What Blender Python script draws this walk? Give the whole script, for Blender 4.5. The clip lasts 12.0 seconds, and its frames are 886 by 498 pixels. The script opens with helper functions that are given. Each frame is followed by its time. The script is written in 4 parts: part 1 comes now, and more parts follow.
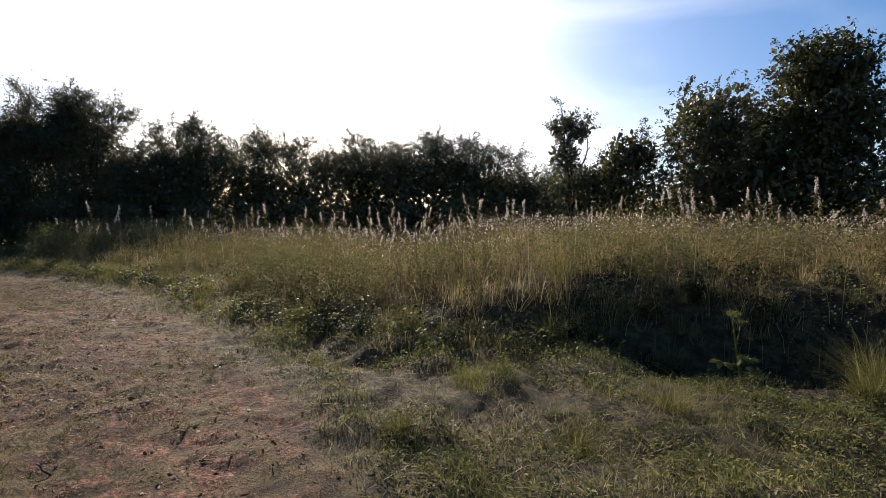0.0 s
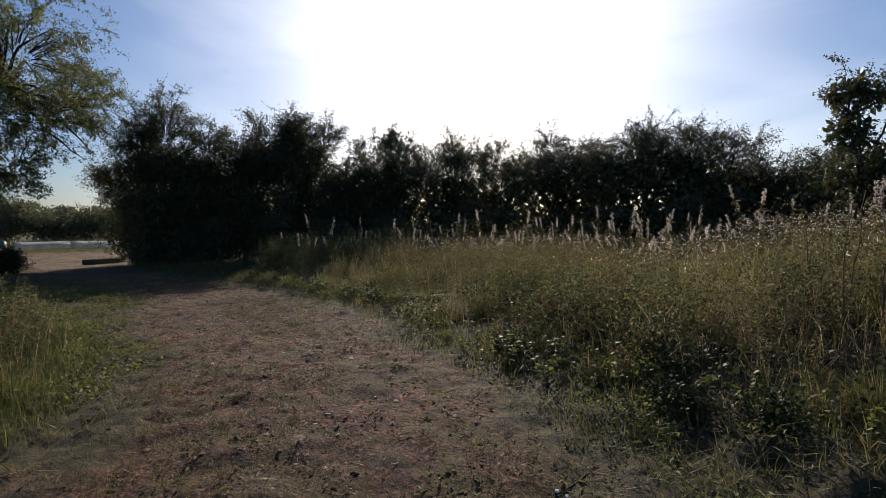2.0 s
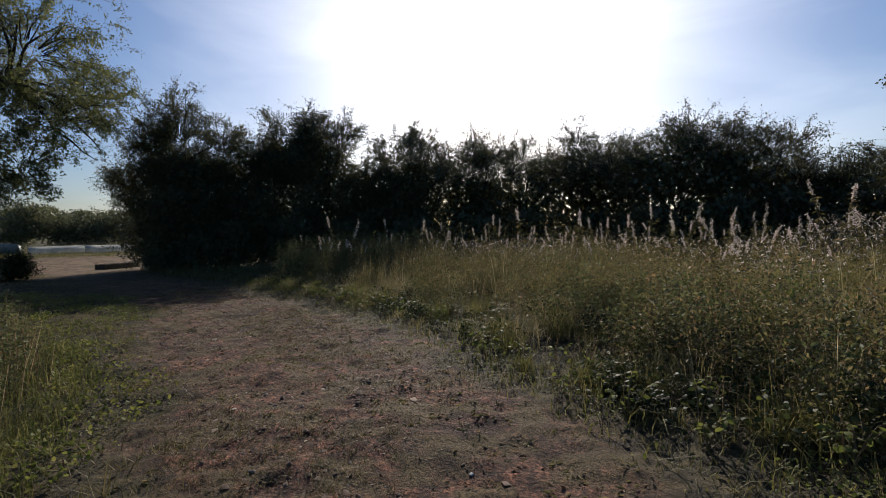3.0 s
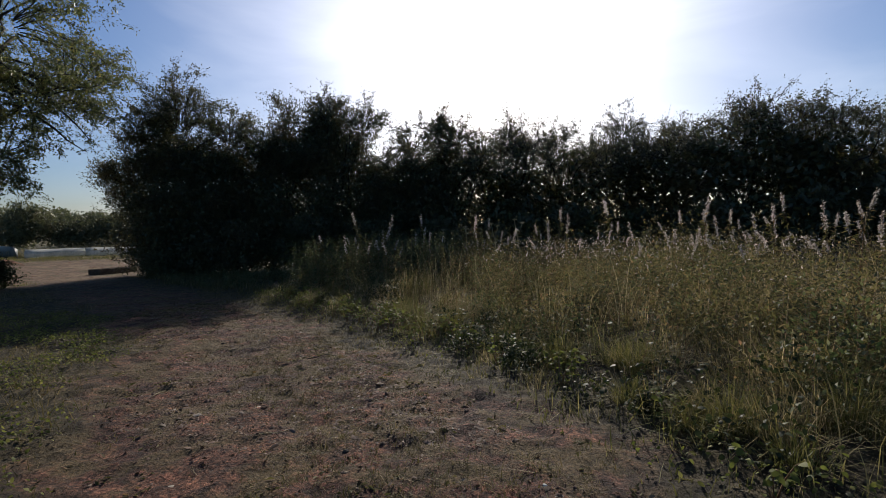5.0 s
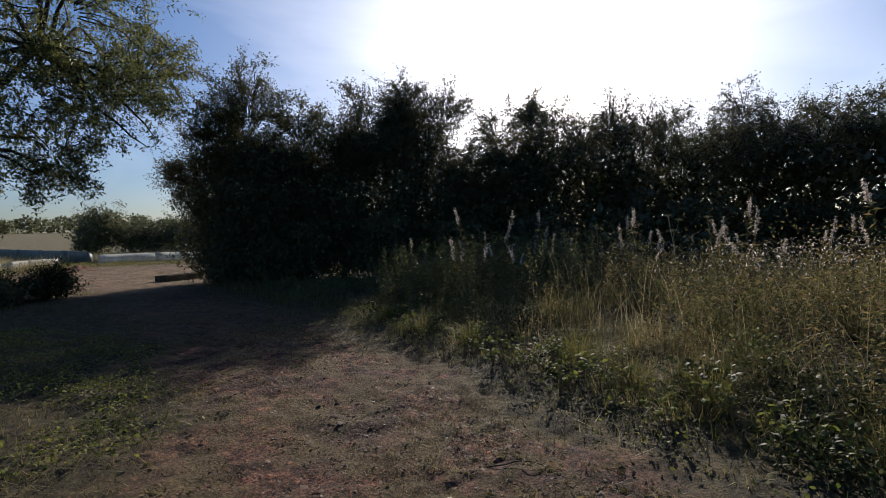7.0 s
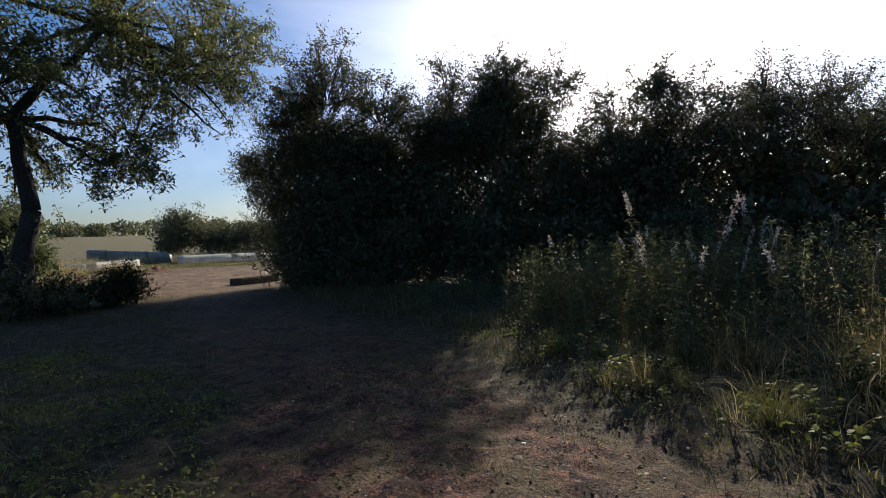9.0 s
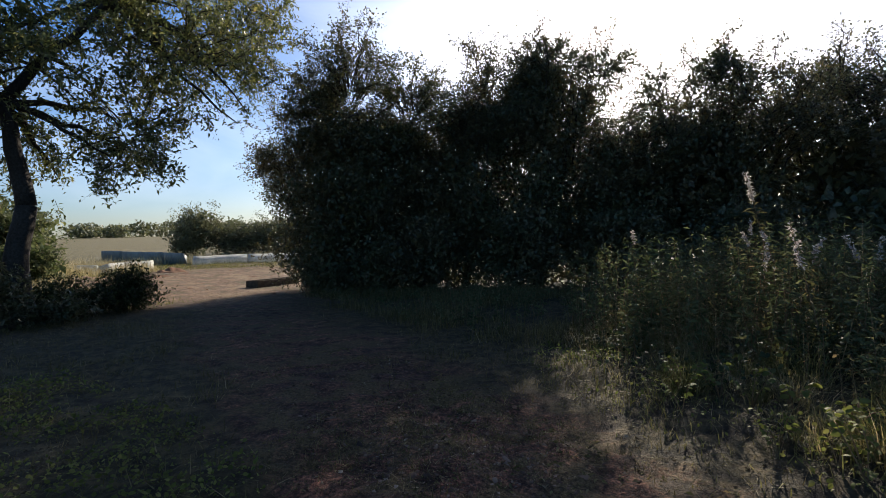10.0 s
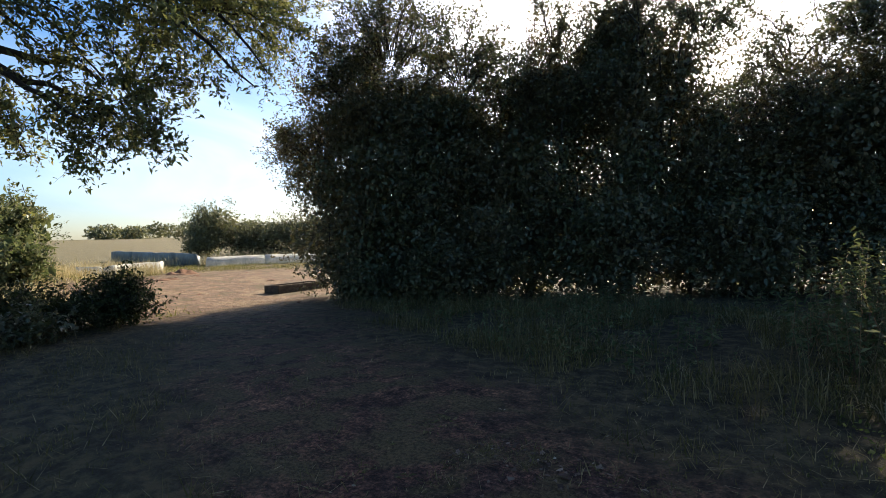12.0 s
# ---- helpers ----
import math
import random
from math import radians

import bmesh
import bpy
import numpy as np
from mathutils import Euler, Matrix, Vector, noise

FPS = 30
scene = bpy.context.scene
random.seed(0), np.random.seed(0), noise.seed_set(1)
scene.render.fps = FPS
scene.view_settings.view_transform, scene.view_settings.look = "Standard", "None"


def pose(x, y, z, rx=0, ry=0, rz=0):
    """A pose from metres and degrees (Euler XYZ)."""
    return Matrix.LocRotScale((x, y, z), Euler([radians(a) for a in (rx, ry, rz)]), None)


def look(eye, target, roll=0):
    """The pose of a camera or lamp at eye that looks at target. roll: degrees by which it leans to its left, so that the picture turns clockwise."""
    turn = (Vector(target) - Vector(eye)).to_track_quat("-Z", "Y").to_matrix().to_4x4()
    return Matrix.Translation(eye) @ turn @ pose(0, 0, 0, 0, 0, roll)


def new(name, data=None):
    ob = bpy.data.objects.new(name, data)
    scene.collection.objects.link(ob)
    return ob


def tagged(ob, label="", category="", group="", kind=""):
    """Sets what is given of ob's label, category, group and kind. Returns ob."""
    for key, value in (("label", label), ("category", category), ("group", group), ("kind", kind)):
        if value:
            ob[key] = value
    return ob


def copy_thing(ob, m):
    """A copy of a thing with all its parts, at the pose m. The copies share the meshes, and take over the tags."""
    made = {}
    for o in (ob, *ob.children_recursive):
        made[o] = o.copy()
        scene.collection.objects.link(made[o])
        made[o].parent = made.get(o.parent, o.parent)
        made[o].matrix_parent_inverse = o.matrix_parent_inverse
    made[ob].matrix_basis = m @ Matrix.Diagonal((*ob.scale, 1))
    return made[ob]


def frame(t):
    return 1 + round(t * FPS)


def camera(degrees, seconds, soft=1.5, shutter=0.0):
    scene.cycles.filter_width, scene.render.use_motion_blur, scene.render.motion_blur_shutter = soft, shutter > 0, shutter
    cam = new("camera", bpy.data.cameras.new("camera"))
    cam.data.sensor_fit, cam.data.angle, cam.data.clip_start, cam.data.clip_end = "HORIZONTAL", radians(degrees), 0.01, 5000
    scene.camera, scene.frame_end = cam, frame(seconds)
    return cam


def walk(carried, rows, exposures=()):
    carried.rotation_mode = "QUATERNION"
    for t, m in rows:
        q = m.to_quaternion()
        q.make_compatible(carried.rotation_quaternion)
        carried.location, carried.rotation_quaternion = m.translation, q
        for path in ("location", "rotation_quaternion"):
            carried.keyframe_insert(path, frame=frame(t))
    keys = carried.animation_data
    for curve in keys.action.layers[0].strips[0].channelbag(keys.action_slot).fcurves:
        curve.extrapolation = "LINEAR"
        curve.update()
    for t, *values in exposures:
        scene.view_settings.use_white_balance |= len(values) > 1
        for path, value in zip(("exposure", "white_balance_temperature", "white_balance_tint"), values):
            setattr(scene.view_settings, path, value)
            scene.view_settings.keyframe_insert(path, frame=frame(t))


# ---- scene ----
cam = camera(84.7, 12.0, soft=0.6)
METRES, EYE, TILT, LEAN, TURN = 18.8, 1.5, 0.0, 0.0, 0.0
ROWS = [
    (0.0, 0.0, 0.0, 0.0, 0.05, -3.2, -0.83),
    (0.5, -0.0282, 0.0316, -0.004, 9.67, -2.82, -0.31),
    (1.0, -0.053, 0.0662, -0.0051, 15.19, -2.4, 0.26),
    (1.5, -0.0778, 0.0959, -0.0081, 18.09, -2.16, 0.58),
    (2.0, -0.107, 0.1251, -0.0076, 19.77, -1.97, 0.75),
    (2.5, -0.1347, 0.15, -0.0066, 20.42, -1.85, 0.83),
    (3.0, -0.1619, 0.1757, -0.007, 21.14, -1.67, 0.99),
    (5.0, -0.2723, 0.2969, -0.0067, 22.19, -1.66, 1.3),
    (5.5, -0.3018, 0.3237, -0.0076, 22.93, -1.57, 1.37),
    (6.0, -0.3394, 0.3511, -0.0073, 24.3, -1.49, 1.36),
    (6.5, -0.37, 0.3729, -0.0064, 26.19, -1.31, 1.45),
    (7.0, -0.4046, 0.3997, -0.0063, 28.41, -1.11, 1.62),
    (7.5, -0.4378, 0.4237, -0.0073, 30.42, -0.97, 1.7),
    (9.5, -0.5861, 0.5124, -0.0085, 36.68, -0.66, 1.7),
    (10.0, -0.6233, 0.5348, -0.0095, 37.21, -0.62, 1.8),
    (10.5, -0.6569, 0.5568, -0.0078, 37.48, -0.58, 1.87),
    (11.0, -0.6965, 0.5756, -0.0099, 37.81, -0.5, 1.79),
    (11.5, -0.7331, 0.5943, -0.0105, 38.22, -0.42, 1.74),
    (12.0, -0.772, 0.618, -0.0127, 38.84, -0.43, 1.84),
]
EXPOSURES = [
    (0.0, 0.95, 6500, 14), (1.0, 0.6, 6350, 13), (2.5, 0.2, 6100, 12), (5.5, 0.15, 6000, 13), (7.5, 0.38, 6050, 13), (9.5, 0.78, 6150, 13), (12.0, 1.65, 6800, 13),
]
walk(cam, [(t, pose(0, 0, EYE, TILT, LEAN, TURN) @ pose(METRES * x, METRES * y, METRES * z, 90 + pitch, roll, yaw)) for t, x, y, z, yaw, pitch, roll in ROWS],
     exposures=EXPOSURES)

# ---- world and sun ----
SUN_AZ, SUN_EL = radians(15.6), radians(26.6)   # azimuth to the left of +y
world = bpy.data.worlds.new("sky")
scene.world = world
world.use_nodes = True
wn = world.node_tree
sky = wn.nodes.new("ShaderNodeTexSky")
sky.sky_type = "NISHITA"
sky.sun_disc = False
sky.sun_elevation = SUN_EL
sky.sun_rotation = -SUN_AZ
sky.dust_density = 2.0
sky.air_density = 1.0
sky.ozone_density = 4.0
wn.nodes["Background"].inputs["Strength"].default_value = 0.074
vivid = wn.nodes.new("ShaderNodeHueSaturation")
vivid.inputs["Saturation"].default_value = 1.3
wn.links.new(sky.outputs["Color"], vivid.inputs["Color"])
veil = wn.nodes.new("ShaderNodeHueSaturation")
veil.inputs["Saturation"].default_value, veil.inputs["Value"].default_value = 0.6, 1.25
wn.links.new(vivid.outputs["Color"], veil.inputs["Color"])
where = wn.nodes.new("ShaderNodeTexCoord")
shape_ = wn.nodes.new("ShaderNodeMapping")
shape_.inputs["Scale"].default_value, shape_.inputs["Rotation"].default_value = (1.2, 2.4, 6.0), (0.3, 0.2, 0.5)
wn.links.new(where.outputs["Generated"], shape_.inputs["Vector"])
wisps = wn.nodes.new("ShaderNodeTexNoise")
wisps.inputs["Scale"].default_value, wisps.inputs["Detail"].default_value, wisps.inputs["Distortion"].default_value = 1.1, 7.0, 0.6
wn.links.new(shape_.outputs["Vector"], wisps.inputs["Vector"])
thin_ = wn.nodes.new("ShaderNodeValToRGB")
thin_.color_ramp.elements[0].position, thin_.color_ramp.elements[1].position = 0.45, 0.75
wn.links.new(wisps.outputs["Fac"], thin_.inputs["Fac"])
air = wn.nodes.new("ShaderNodeMix")
air.data_type = "RGBA"
wn.links.new(thin_.outputs["Color"], air.inputs[0])
wn.links.new(vivid.outputs["Color"], air.inputs[6])
wn.links.new(veil.outputs["Color"], air.inputs[7])
wn.links.new(air.outputs[2], wn.nodes["Background"].inputs["Color"])
lamp = bpy.data.lights.new("sun", "SUN")
lamp.energy, lamp.angle, lamp.color = 5.0, radians(0.53), (1.0, 0.88, 0.7)
sun = new("sun", lamp)
sun_dir = Vector((-math.sin(SUN_AZ) * math.cos(SUN_EL), math.cos(SUN_AZ) * math.cos(SUN_EL), math.sin(SUN_EL)))
sun.matrix_world = look(sun_dir * 60, (0, 0, 0))


# ---- materials ----
def material(name, rough=0.8):
    m = bpy.data.materials.new(name)
    m.use_nodes = True
    b = m.node_tree.nodes["Principled BSDF"]
    b.inputs["Roughness"].default_value = rough
    b.inputs["Specular IOR Level"].default_value = 0.25
    return m, m.node_tree, b


def node(tree, kind, **values):
    n = tree.nodes.new(kind)
    for key, v in values.items():
        n.inputs[key].default_value = v
    return n


def ramp(tree, source, stops):
    r = tree.nodes.new("ShaderNodeValToRGB")
    e = r.color_ramp.elements
    while len(e) < len(stops):
        e.new(0.5)
    for k, (p, c) in enumerate(stops):
        e[k].position, e[k].color = p, (*c, 1)
    tree.links.new(source, r.inputs["Fac"])
    return r.outputs["Color"]


def mixed(tree, fac, a, b, mode="MIX"):
    n = tree.nodes.new("ShaderNodeMix")
    n.data_type, n.blend_type = "RGBA", mode
    for k, v in ((0, fac), (6, a), (7, b)):
        if isinstance(v, (int, float)):
            n.inputs[k].default_value = v
        elif isinstance(v, tuple):
            n.inputs[k].default_value = (*v, 1)
        else:
            tree.links.new(v, n.inputs[k])
    return n.outputs[2]


def noise_tex(tree, scale, detail=4.0, rough=0.6):
    tc = tree.nodes.new("ShaderNodeNewGeometry")
    n = node(tree, "ShaderNodeTexNoise", Scale=scale, Detail=detail, Roughness=rough)
    tree.links.new(tc.outputs["Position"], n.inputs["Vector"])
    return n.outputs["Fac"]


def bump(tree, bsdf, height, strength, distance):
    b = node(tree, "ShaderNodeBump", Strength=strength, Distance=distance)
    tree.links.new(height, b.inputs["Height"])
    tree.links.new(b.outputs["Normal"], bsdf.inputs["Normal"])


def leaf_material(name, stops, light=0.35, rough=0.55, patch=None, glow=(1.0, 1.0, 0.84), shine=0.1):
    """Thin green matter: each piece has its own shade, and lets some light through."""
    m, t, b = material(name, rough)
    b.inputs["Specular IOR Level"].default_value = shine
    geo = t.nodes.new("ShaderNodeNewGeometry")
    col = ramp(t, geo.outputs["Random Per Island"], stops)
    big = noise_tex(t, 0.55, 3.0)
    col = mixed(t, ramp(t, big, [(0.42, (0, 0, 0)), (0.62, (0.5, 0.5, 0.5))]), col, patch or stops[-1][1])
    clumps = noise_tex(t, 1.7, 3.0)
    col = mixed(t, 0.6, col, ramp(t, clumps, [(0.35, (0.5, 0.55, 0.5)), (0.65, (1.25, 1.2, 1.1))]), "MULTIPLY")
    fine = noise_tex(t, 9.0, 2.0)
    col = mixed(t, 0.35, col, ramp(t, fine, [(0.3, (0.45, 0.45, 0.45)), (0.7, (1, 1, 1))]), "MULTIPLY")
    t.links.new(col, b.inputs["Base Color"])
    tr = t.nodes.new("ShaderNodeBsdfTranslucent")
    t.links.new(mixed(t, 1.0, col, glow, "MULTIPLY"), tr.inputs["Color"])
    mx = node(t, "ShaderNodeMixShader", Fac=light)
    t.links.new(b.outputs["BSDF"], mx.inputs[1])
    t.links.new(tr.outputs["BSDF"], mx.inputs[2])
    t.links.new(mx.outputs["Shader"], t.nodes["Material Output"].inputs["Surface"])
    return m


def plain_material(name, stops, scale, rough=0.8, depth=0.01, strength=0.6):
    m, t, b = material(name, rough)
    f = noise_tex(t, scale, 6.0)
    g = noise_tex(t, scale * 0.13, 3.0)
    col = ramp(t, f, stops)
    col = mixed(t, 0.5, col, ramp(t, g, [(0.3, (0.5, 0.48, 0.45)), (0.7, (1, 1, 1))]), "MULTIPLY")
    t.links.new(col, b.inputs["Base Color"])
    bump(t, b, f, strength, depth)
    return m


GRASS = leaf_material("meadow_grass", [(0.0, (0.11, 0.105, 0.04)), (0.35, (0.22, 0.19, 0.08)), (0.65, (0.38, 0.3, 0.17)), (1.0, (0.62, 0.5, 0.36))], 0.48, 0.6, patch=(0.3, 0.24, 0.13))
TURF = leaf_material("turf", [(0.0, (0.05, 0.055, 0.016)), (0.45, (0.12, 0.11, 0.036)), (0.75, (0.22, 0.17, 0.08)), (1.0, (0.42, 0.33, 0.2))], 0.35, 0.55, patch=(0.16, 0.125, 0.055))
STRAW = leaf_material("straw", [(0.0, (0.28, 0.23, 0.12)), (0.6, (0.45, 0.38, 0.22)), (1.0, (0.6, 0.52, 0.34))], 0.25, 0.6)
WEED = leaf_material("weed_leaves", [(0.0, (0.06, 0.065, 0.025)), (0.5, (0.15, 0.14, 0.06)), (0.85, (0.27, 0.215, 0.12)), (1.0, (0.32, 0.19, 0.12))], 0.42, 0.6, patch=(0.19, 0.165, 0.085), shine=0.08)
BANK = leaf_material("bank_grass", [(0.0, (0.06, 0.08, 0.025)), (0.6, (0.14, 0.155, 0.05)), (1.0, (0.32, 0.28, 0.14))], 0.4, 0.6, patch=(0.13, 0.135, 0.05))
NETTLE = leaf_material("nettle_leaves", [(0.0, (0.05, 0.075, 0.03)), (0.6, (0.12, 0.145, 0.065)), (1.0, (0.26, 0.26, 0.15))], 0.38, 0.6, patch=(0.13, 0.14, 0.075), shine=0.12)
CLOVER = leaf_material("verge_leaves", [(0.0, (0.075, 0.1, 0.025)), (0.6, (0.165, 0.19, 0.05)), (1.0, (0.3, 0.28, 0.1))], 0.5, 0.6, patch=(0.17, 0.17, 0.055))
# bramble green set extra dark: the shade at the meadow's foot is in the colour
SHADED_BRAMBLE = leaf_material("shaded_bramble_leaves", [(0.0, (0.02, 0.03, 0.012)), (0.7, (0.05, 0.065, 0.025)), (1.0, (0.14, 0.15, 0.07))], 0.3, 0.58, patch=(0.04, 0.05, 0.02), shine=0.15)
BROAD = leaf_material("broad_tree_leaves", [(0.0, (0.04, 0.05, 0.02)), (0.6, (0.085, 0.09, 0.035)), (1.0, (0.2, 0.17, 0.075))], 0.32, 0.45, patch=(0.08, 0.08, 0.035), shine=0.4)
HEDGE = leaf_material("hawthorn_leaves", [(0.0, (0.06, 0.076, 0.034)), (0.6, (0.1, 0.115, 0.055)), (0.9, (0.14, 0.135, 0.065)), (1.0, (0.19, 0.14, 0.075))], 0.32, 0.4, shine=0.5)
ASH = leaf_material("ash_leaves", [(0.0, (0.085, 0.11, 0.04)), (0.55, (0.15, 0.17, 0.065)), (0.9, (0.24, 0.24, 0.095)), (1.0, (0.36, 0.3, 0.1))], 0.47, 0.42, patch=(0.16, 0.165, 0.065), shine=0.4)
FAR = leaf_material("far_leaves", [(0.0, (0.085, 0.1, 0.055)), (0.6, (0.14, 0.155, 0.085)), (1.0, (0.22, 0.215, 0.12))], 0.3, 0.5, shine=0.35)
FLUFF = leaf_material("seed_fluff", [(0.0, (0.55, 0.47, 0.44)), (1.0, (0.84, 0.79, 0.76))], 0.5, 0.8, patch=(0.7, 0.63, 0.6), glow=(1.0, 0.96, 0.94))
REDSTEM = leaf_material("dry_stems", [(0.0, (0.12, 0.06, 0.04)), (0.6, (0.2, 0.12, 0.07)), (1.0, (0.3, 0.22, 0.12))], 0.1, 0.7)
BARK = plain_material("bark", [(0.3, (0.025, 0.021, 0.017)), (0.7, (0.07, 0.06, 0.05))], 22.0, 0.9, 0.02, 0.8)
STONE = leaf_material("track_stones", [(0.0, (0.04, 0.026, 0.022)), (0.5, (0.1, 0.064, 0.05)), (0.9, (0.2, 0.145, 0.115)), (0.97, (0.28, 0.21, 0.17)), (1.0, (0.45, 0.4, 0.34))], 0.0, 0.75, patch=(0.09, 0.06, 0.048))
CLOD = leaf_material("clods", [(0.0, (0.09, 0.05, 0.038)), (0.6, (0.17, 0.09, 0.06)), (1.0, (0.24, 0.14, 0.09))], 0.0, 1.0, patch=(0.16, 0.09, 0.06))
LITTER = leaf_material("litter", [(0.0, (0.04, 0.03, 0.022)), (0.7, (0.1, 0.068, 0.045)), (0.94, (0.22, 0.16, 0.1)), (1.0, (0.45, 0.38, 0.29))], 0.1, 0.8, patch=(0.1, 0.07, 0.045))
PALE = plain_material("pale_stone", [(0.3, (0.5, 0.47, 0.43)), (0.7, (0.7, 0.67, 0.62))], 30.0, 0.7, 0.003, 0.4)
WHITE = leaf_material("white_sheeting", [(0.0, (0.74, 0.74, 0.72)), (1.0, (0.82, 0.82, 0.8))], 0.6, 0.5, patch=(0.8, 0.8, 0.78), glow=(1.0, 1.0, 1.0))
SLATE = plain_material("blue_grey_sheeting", [(0.3, (0.13, 0.155, 0.155)), (0.7, (0.24, 0.27, 0.26))], 3.0, 0.5, 0.02, 0.5)
RUST = plain_material("dark_timber", [(0.3, (0.05, 0.035, 0.025)), (0.7, (0.12, 0.09, 0.06))], 9.0, 0.85, 0.01, 0.6)


# ---- shapes ----
rng = np.random.default_rng(7)


def lattice(x, y, cell, seed):
    """Smooth value noise, 0 to 1."""
    grid = np.random.default_rng(seed).random((256, 256))
    u, v = np.asarray(x, float) / cell + 64.3, np.asarray(y, float) / cell + 71.7
    i, j = np.floor(u).astype(int), np.floor(v).astype(int)
    a, b = u - i, v - j
    a, b = a * a * (3 - 2 * a), b * b * (3 - 2 * b)
    i, j, k, l = i % 256, j % 256, (i + 1) % 256, (j + 1) % 256
    return (grid[i, j] * (1 - a) + grid[k, j] * a) * (1 - b) + (grid[i, l] * (1 - a) + grid[k, l] * a) * b


def smooth(a, b, v):
    u = np.clip((v - a) / (b - a), 0, 1)
    return u * u * (3 - 2 * u)


def inside(poly, x, y):
    """Signed distance to a polygon's edge, positive inside."""
    x, y = np.asarray(x, float), np.asarray(y, float)
    best, odd = np.full(x.shape, 1e9), np.zeros(x.shape, bool)
    for (ax, ay), (bx, by) in zip(poly, poly[1:] + poly[:1]):
        dx, dy = bx - ax, by - ay
        t = np.clip(((x - ax) * dx + (y - ay) * dy) / (dx * dx + dy * dy), 0, 1)
        best = np.minimum(best, np.hypot(x - ax - t * dx, y - ay - t * dy))
        if ay != by:
            odd ^= ((ay > y) != (by > y)) & (x < (bx - ax) * (y - ay) / (by - ay) + ax)
    return np.where(odd, best, -best)


# plan of the surfaces
TRACK = [(0.6, -6), (0.1, 0.5), (-0.7, 2.6), (-1.4, 4.2), (-2.8, 6.2), (-5.4, 8.8), (-9.6, 12.0), (-13.0, 13.6), (-18.0, 15.9), (-24, 18.4),
         (-25.5, 16.9), (-20.5, 14.3), (-14.4, 11.8), (-11.2, 9.7), (-8.57, 7.34), (-5.74, 5.27), (-3.9, 3.0), (-3.2, 0), (-3.2, -6)]
MEADOW = [(-14.2, 16.4), (-13.4, 15.2), (-11.6, 14.0), (-9.4, 12.9), (-7.2, 11.3), (-5.0, 9.1), (-3.1, 7.2), (-1.3, 6.1), (0.5, 5.6), (1.6, 5.9),
          (3.5, 5.6), (6.5, 4.4), (12, 1), (22, 0), (24, 26), (4, 33), (-8, 31), (-13, 25), (-15.5, 19.5)]
YARD = [(-24.5, 16.5), (-28, 15.3), (-33, 15.6), (-40, 18.5), (-41, 23), (-36.5, 30), (-30, 40), (-24.5, 22)]


def height(x, y):
    x, y = np.asarray(x, float), np.asarray(y, float)
    d = inside(MEADOW, x, y)
    right = smooth(-1.5, 2.5, x)
    z = smooth(0, 3.5, d) * 0.22 * (1 - right) + smooth(0.1, 1.3, d) * 0.75 * right
    z = z - 0.55 * right * np.exp(-((d + 0.15) / 0.55) ** 2) * smooth(1.4, 2.6, x)
    z = z - 0.12 * smooth(8, 15, np.hypot(x, y - 2)) * (d < 0) * smooth(0, -1, d)
    z = z + 0.037 * np.clip(-0.903 * (x + 14.5) + 0.43 * (y - 11.6) - 18, 0, 290)
    z = z + 0.95 * np.exp(-((x + 37.5) / 3.2) ** 2 - ((y - 14.8) / 2.6) ** 2)
    z = z + 0.15 * (lattice(x, y, 0.36, 9) - 0.5) * smooth(-0.1, -0.8, inside(TRACK, x, y)) * smooth(-3.5, -1.5, x) * smooth(8, 6, y) * smooth(8, 6, x)
    near = np.exp(-(np.hypot(x + 8, y - 8) / 40) ** 2)
    z = z + near * (0.10 * (lattice(x, y, 2.3, 3) - 0.5) + 0.05 * (lattice(x, y, 0.5, 4) - 0.5) + 0.04 * (lattice(x, y, 0.23, 5) - 0.5) + 0.032 * (lattice(x, y, 0.12, 6) - 0.5) + 0.022 * (lattice(x, y, 0.075, 8) - 0.5))
    return z


def mesh_of(name, verts, tris, mat, smooth_shade=False):
    me = bpy.data.meshes.new(name)
    verts, tris = np.asarray(verts, np.float32), np.asarray(tris, np.int32)
    me.vertices.add(len(verts))
    me.vertices.foreach_set("co", verts.ravel())
    me.loops.add(tris.size)
    me.loops.foreach_set("vertex_index", tris.ravel())
    me.polygons.add(len(tris))
    me.polygons.foreach_set("loop_start", np.arange(len(tris), dtype=np.int32) * 3)
    if smooth_shade:
        me.polygons.foreach_set("use_smooth", np.ones(len(tris), bool))
    me.update(calc_edges=True)
    me.materials.append(mat)
    return me


def join(pieces):
    vs, fs, n = [], [], 0
    for v, f in pieces:
        vs.append(v)
        fs.append(f + n)
        n += len(v)
    return np.concatenate(vs), np.concatenate(fs)


def part(name, shape, mat, parent, label="", smooth_shade=False):
    ob = new(name, mesh_of(name, *shape, mat, smooth_shade))
    ob.parent = parent
    if label:
        ob["label"] = label
    return ob


def stuff(name, shape, mat, label, category, kind="stuff"):
    return tagged(new(name, mesh_of(name, *shape, mat)), label, category, kind=kind)


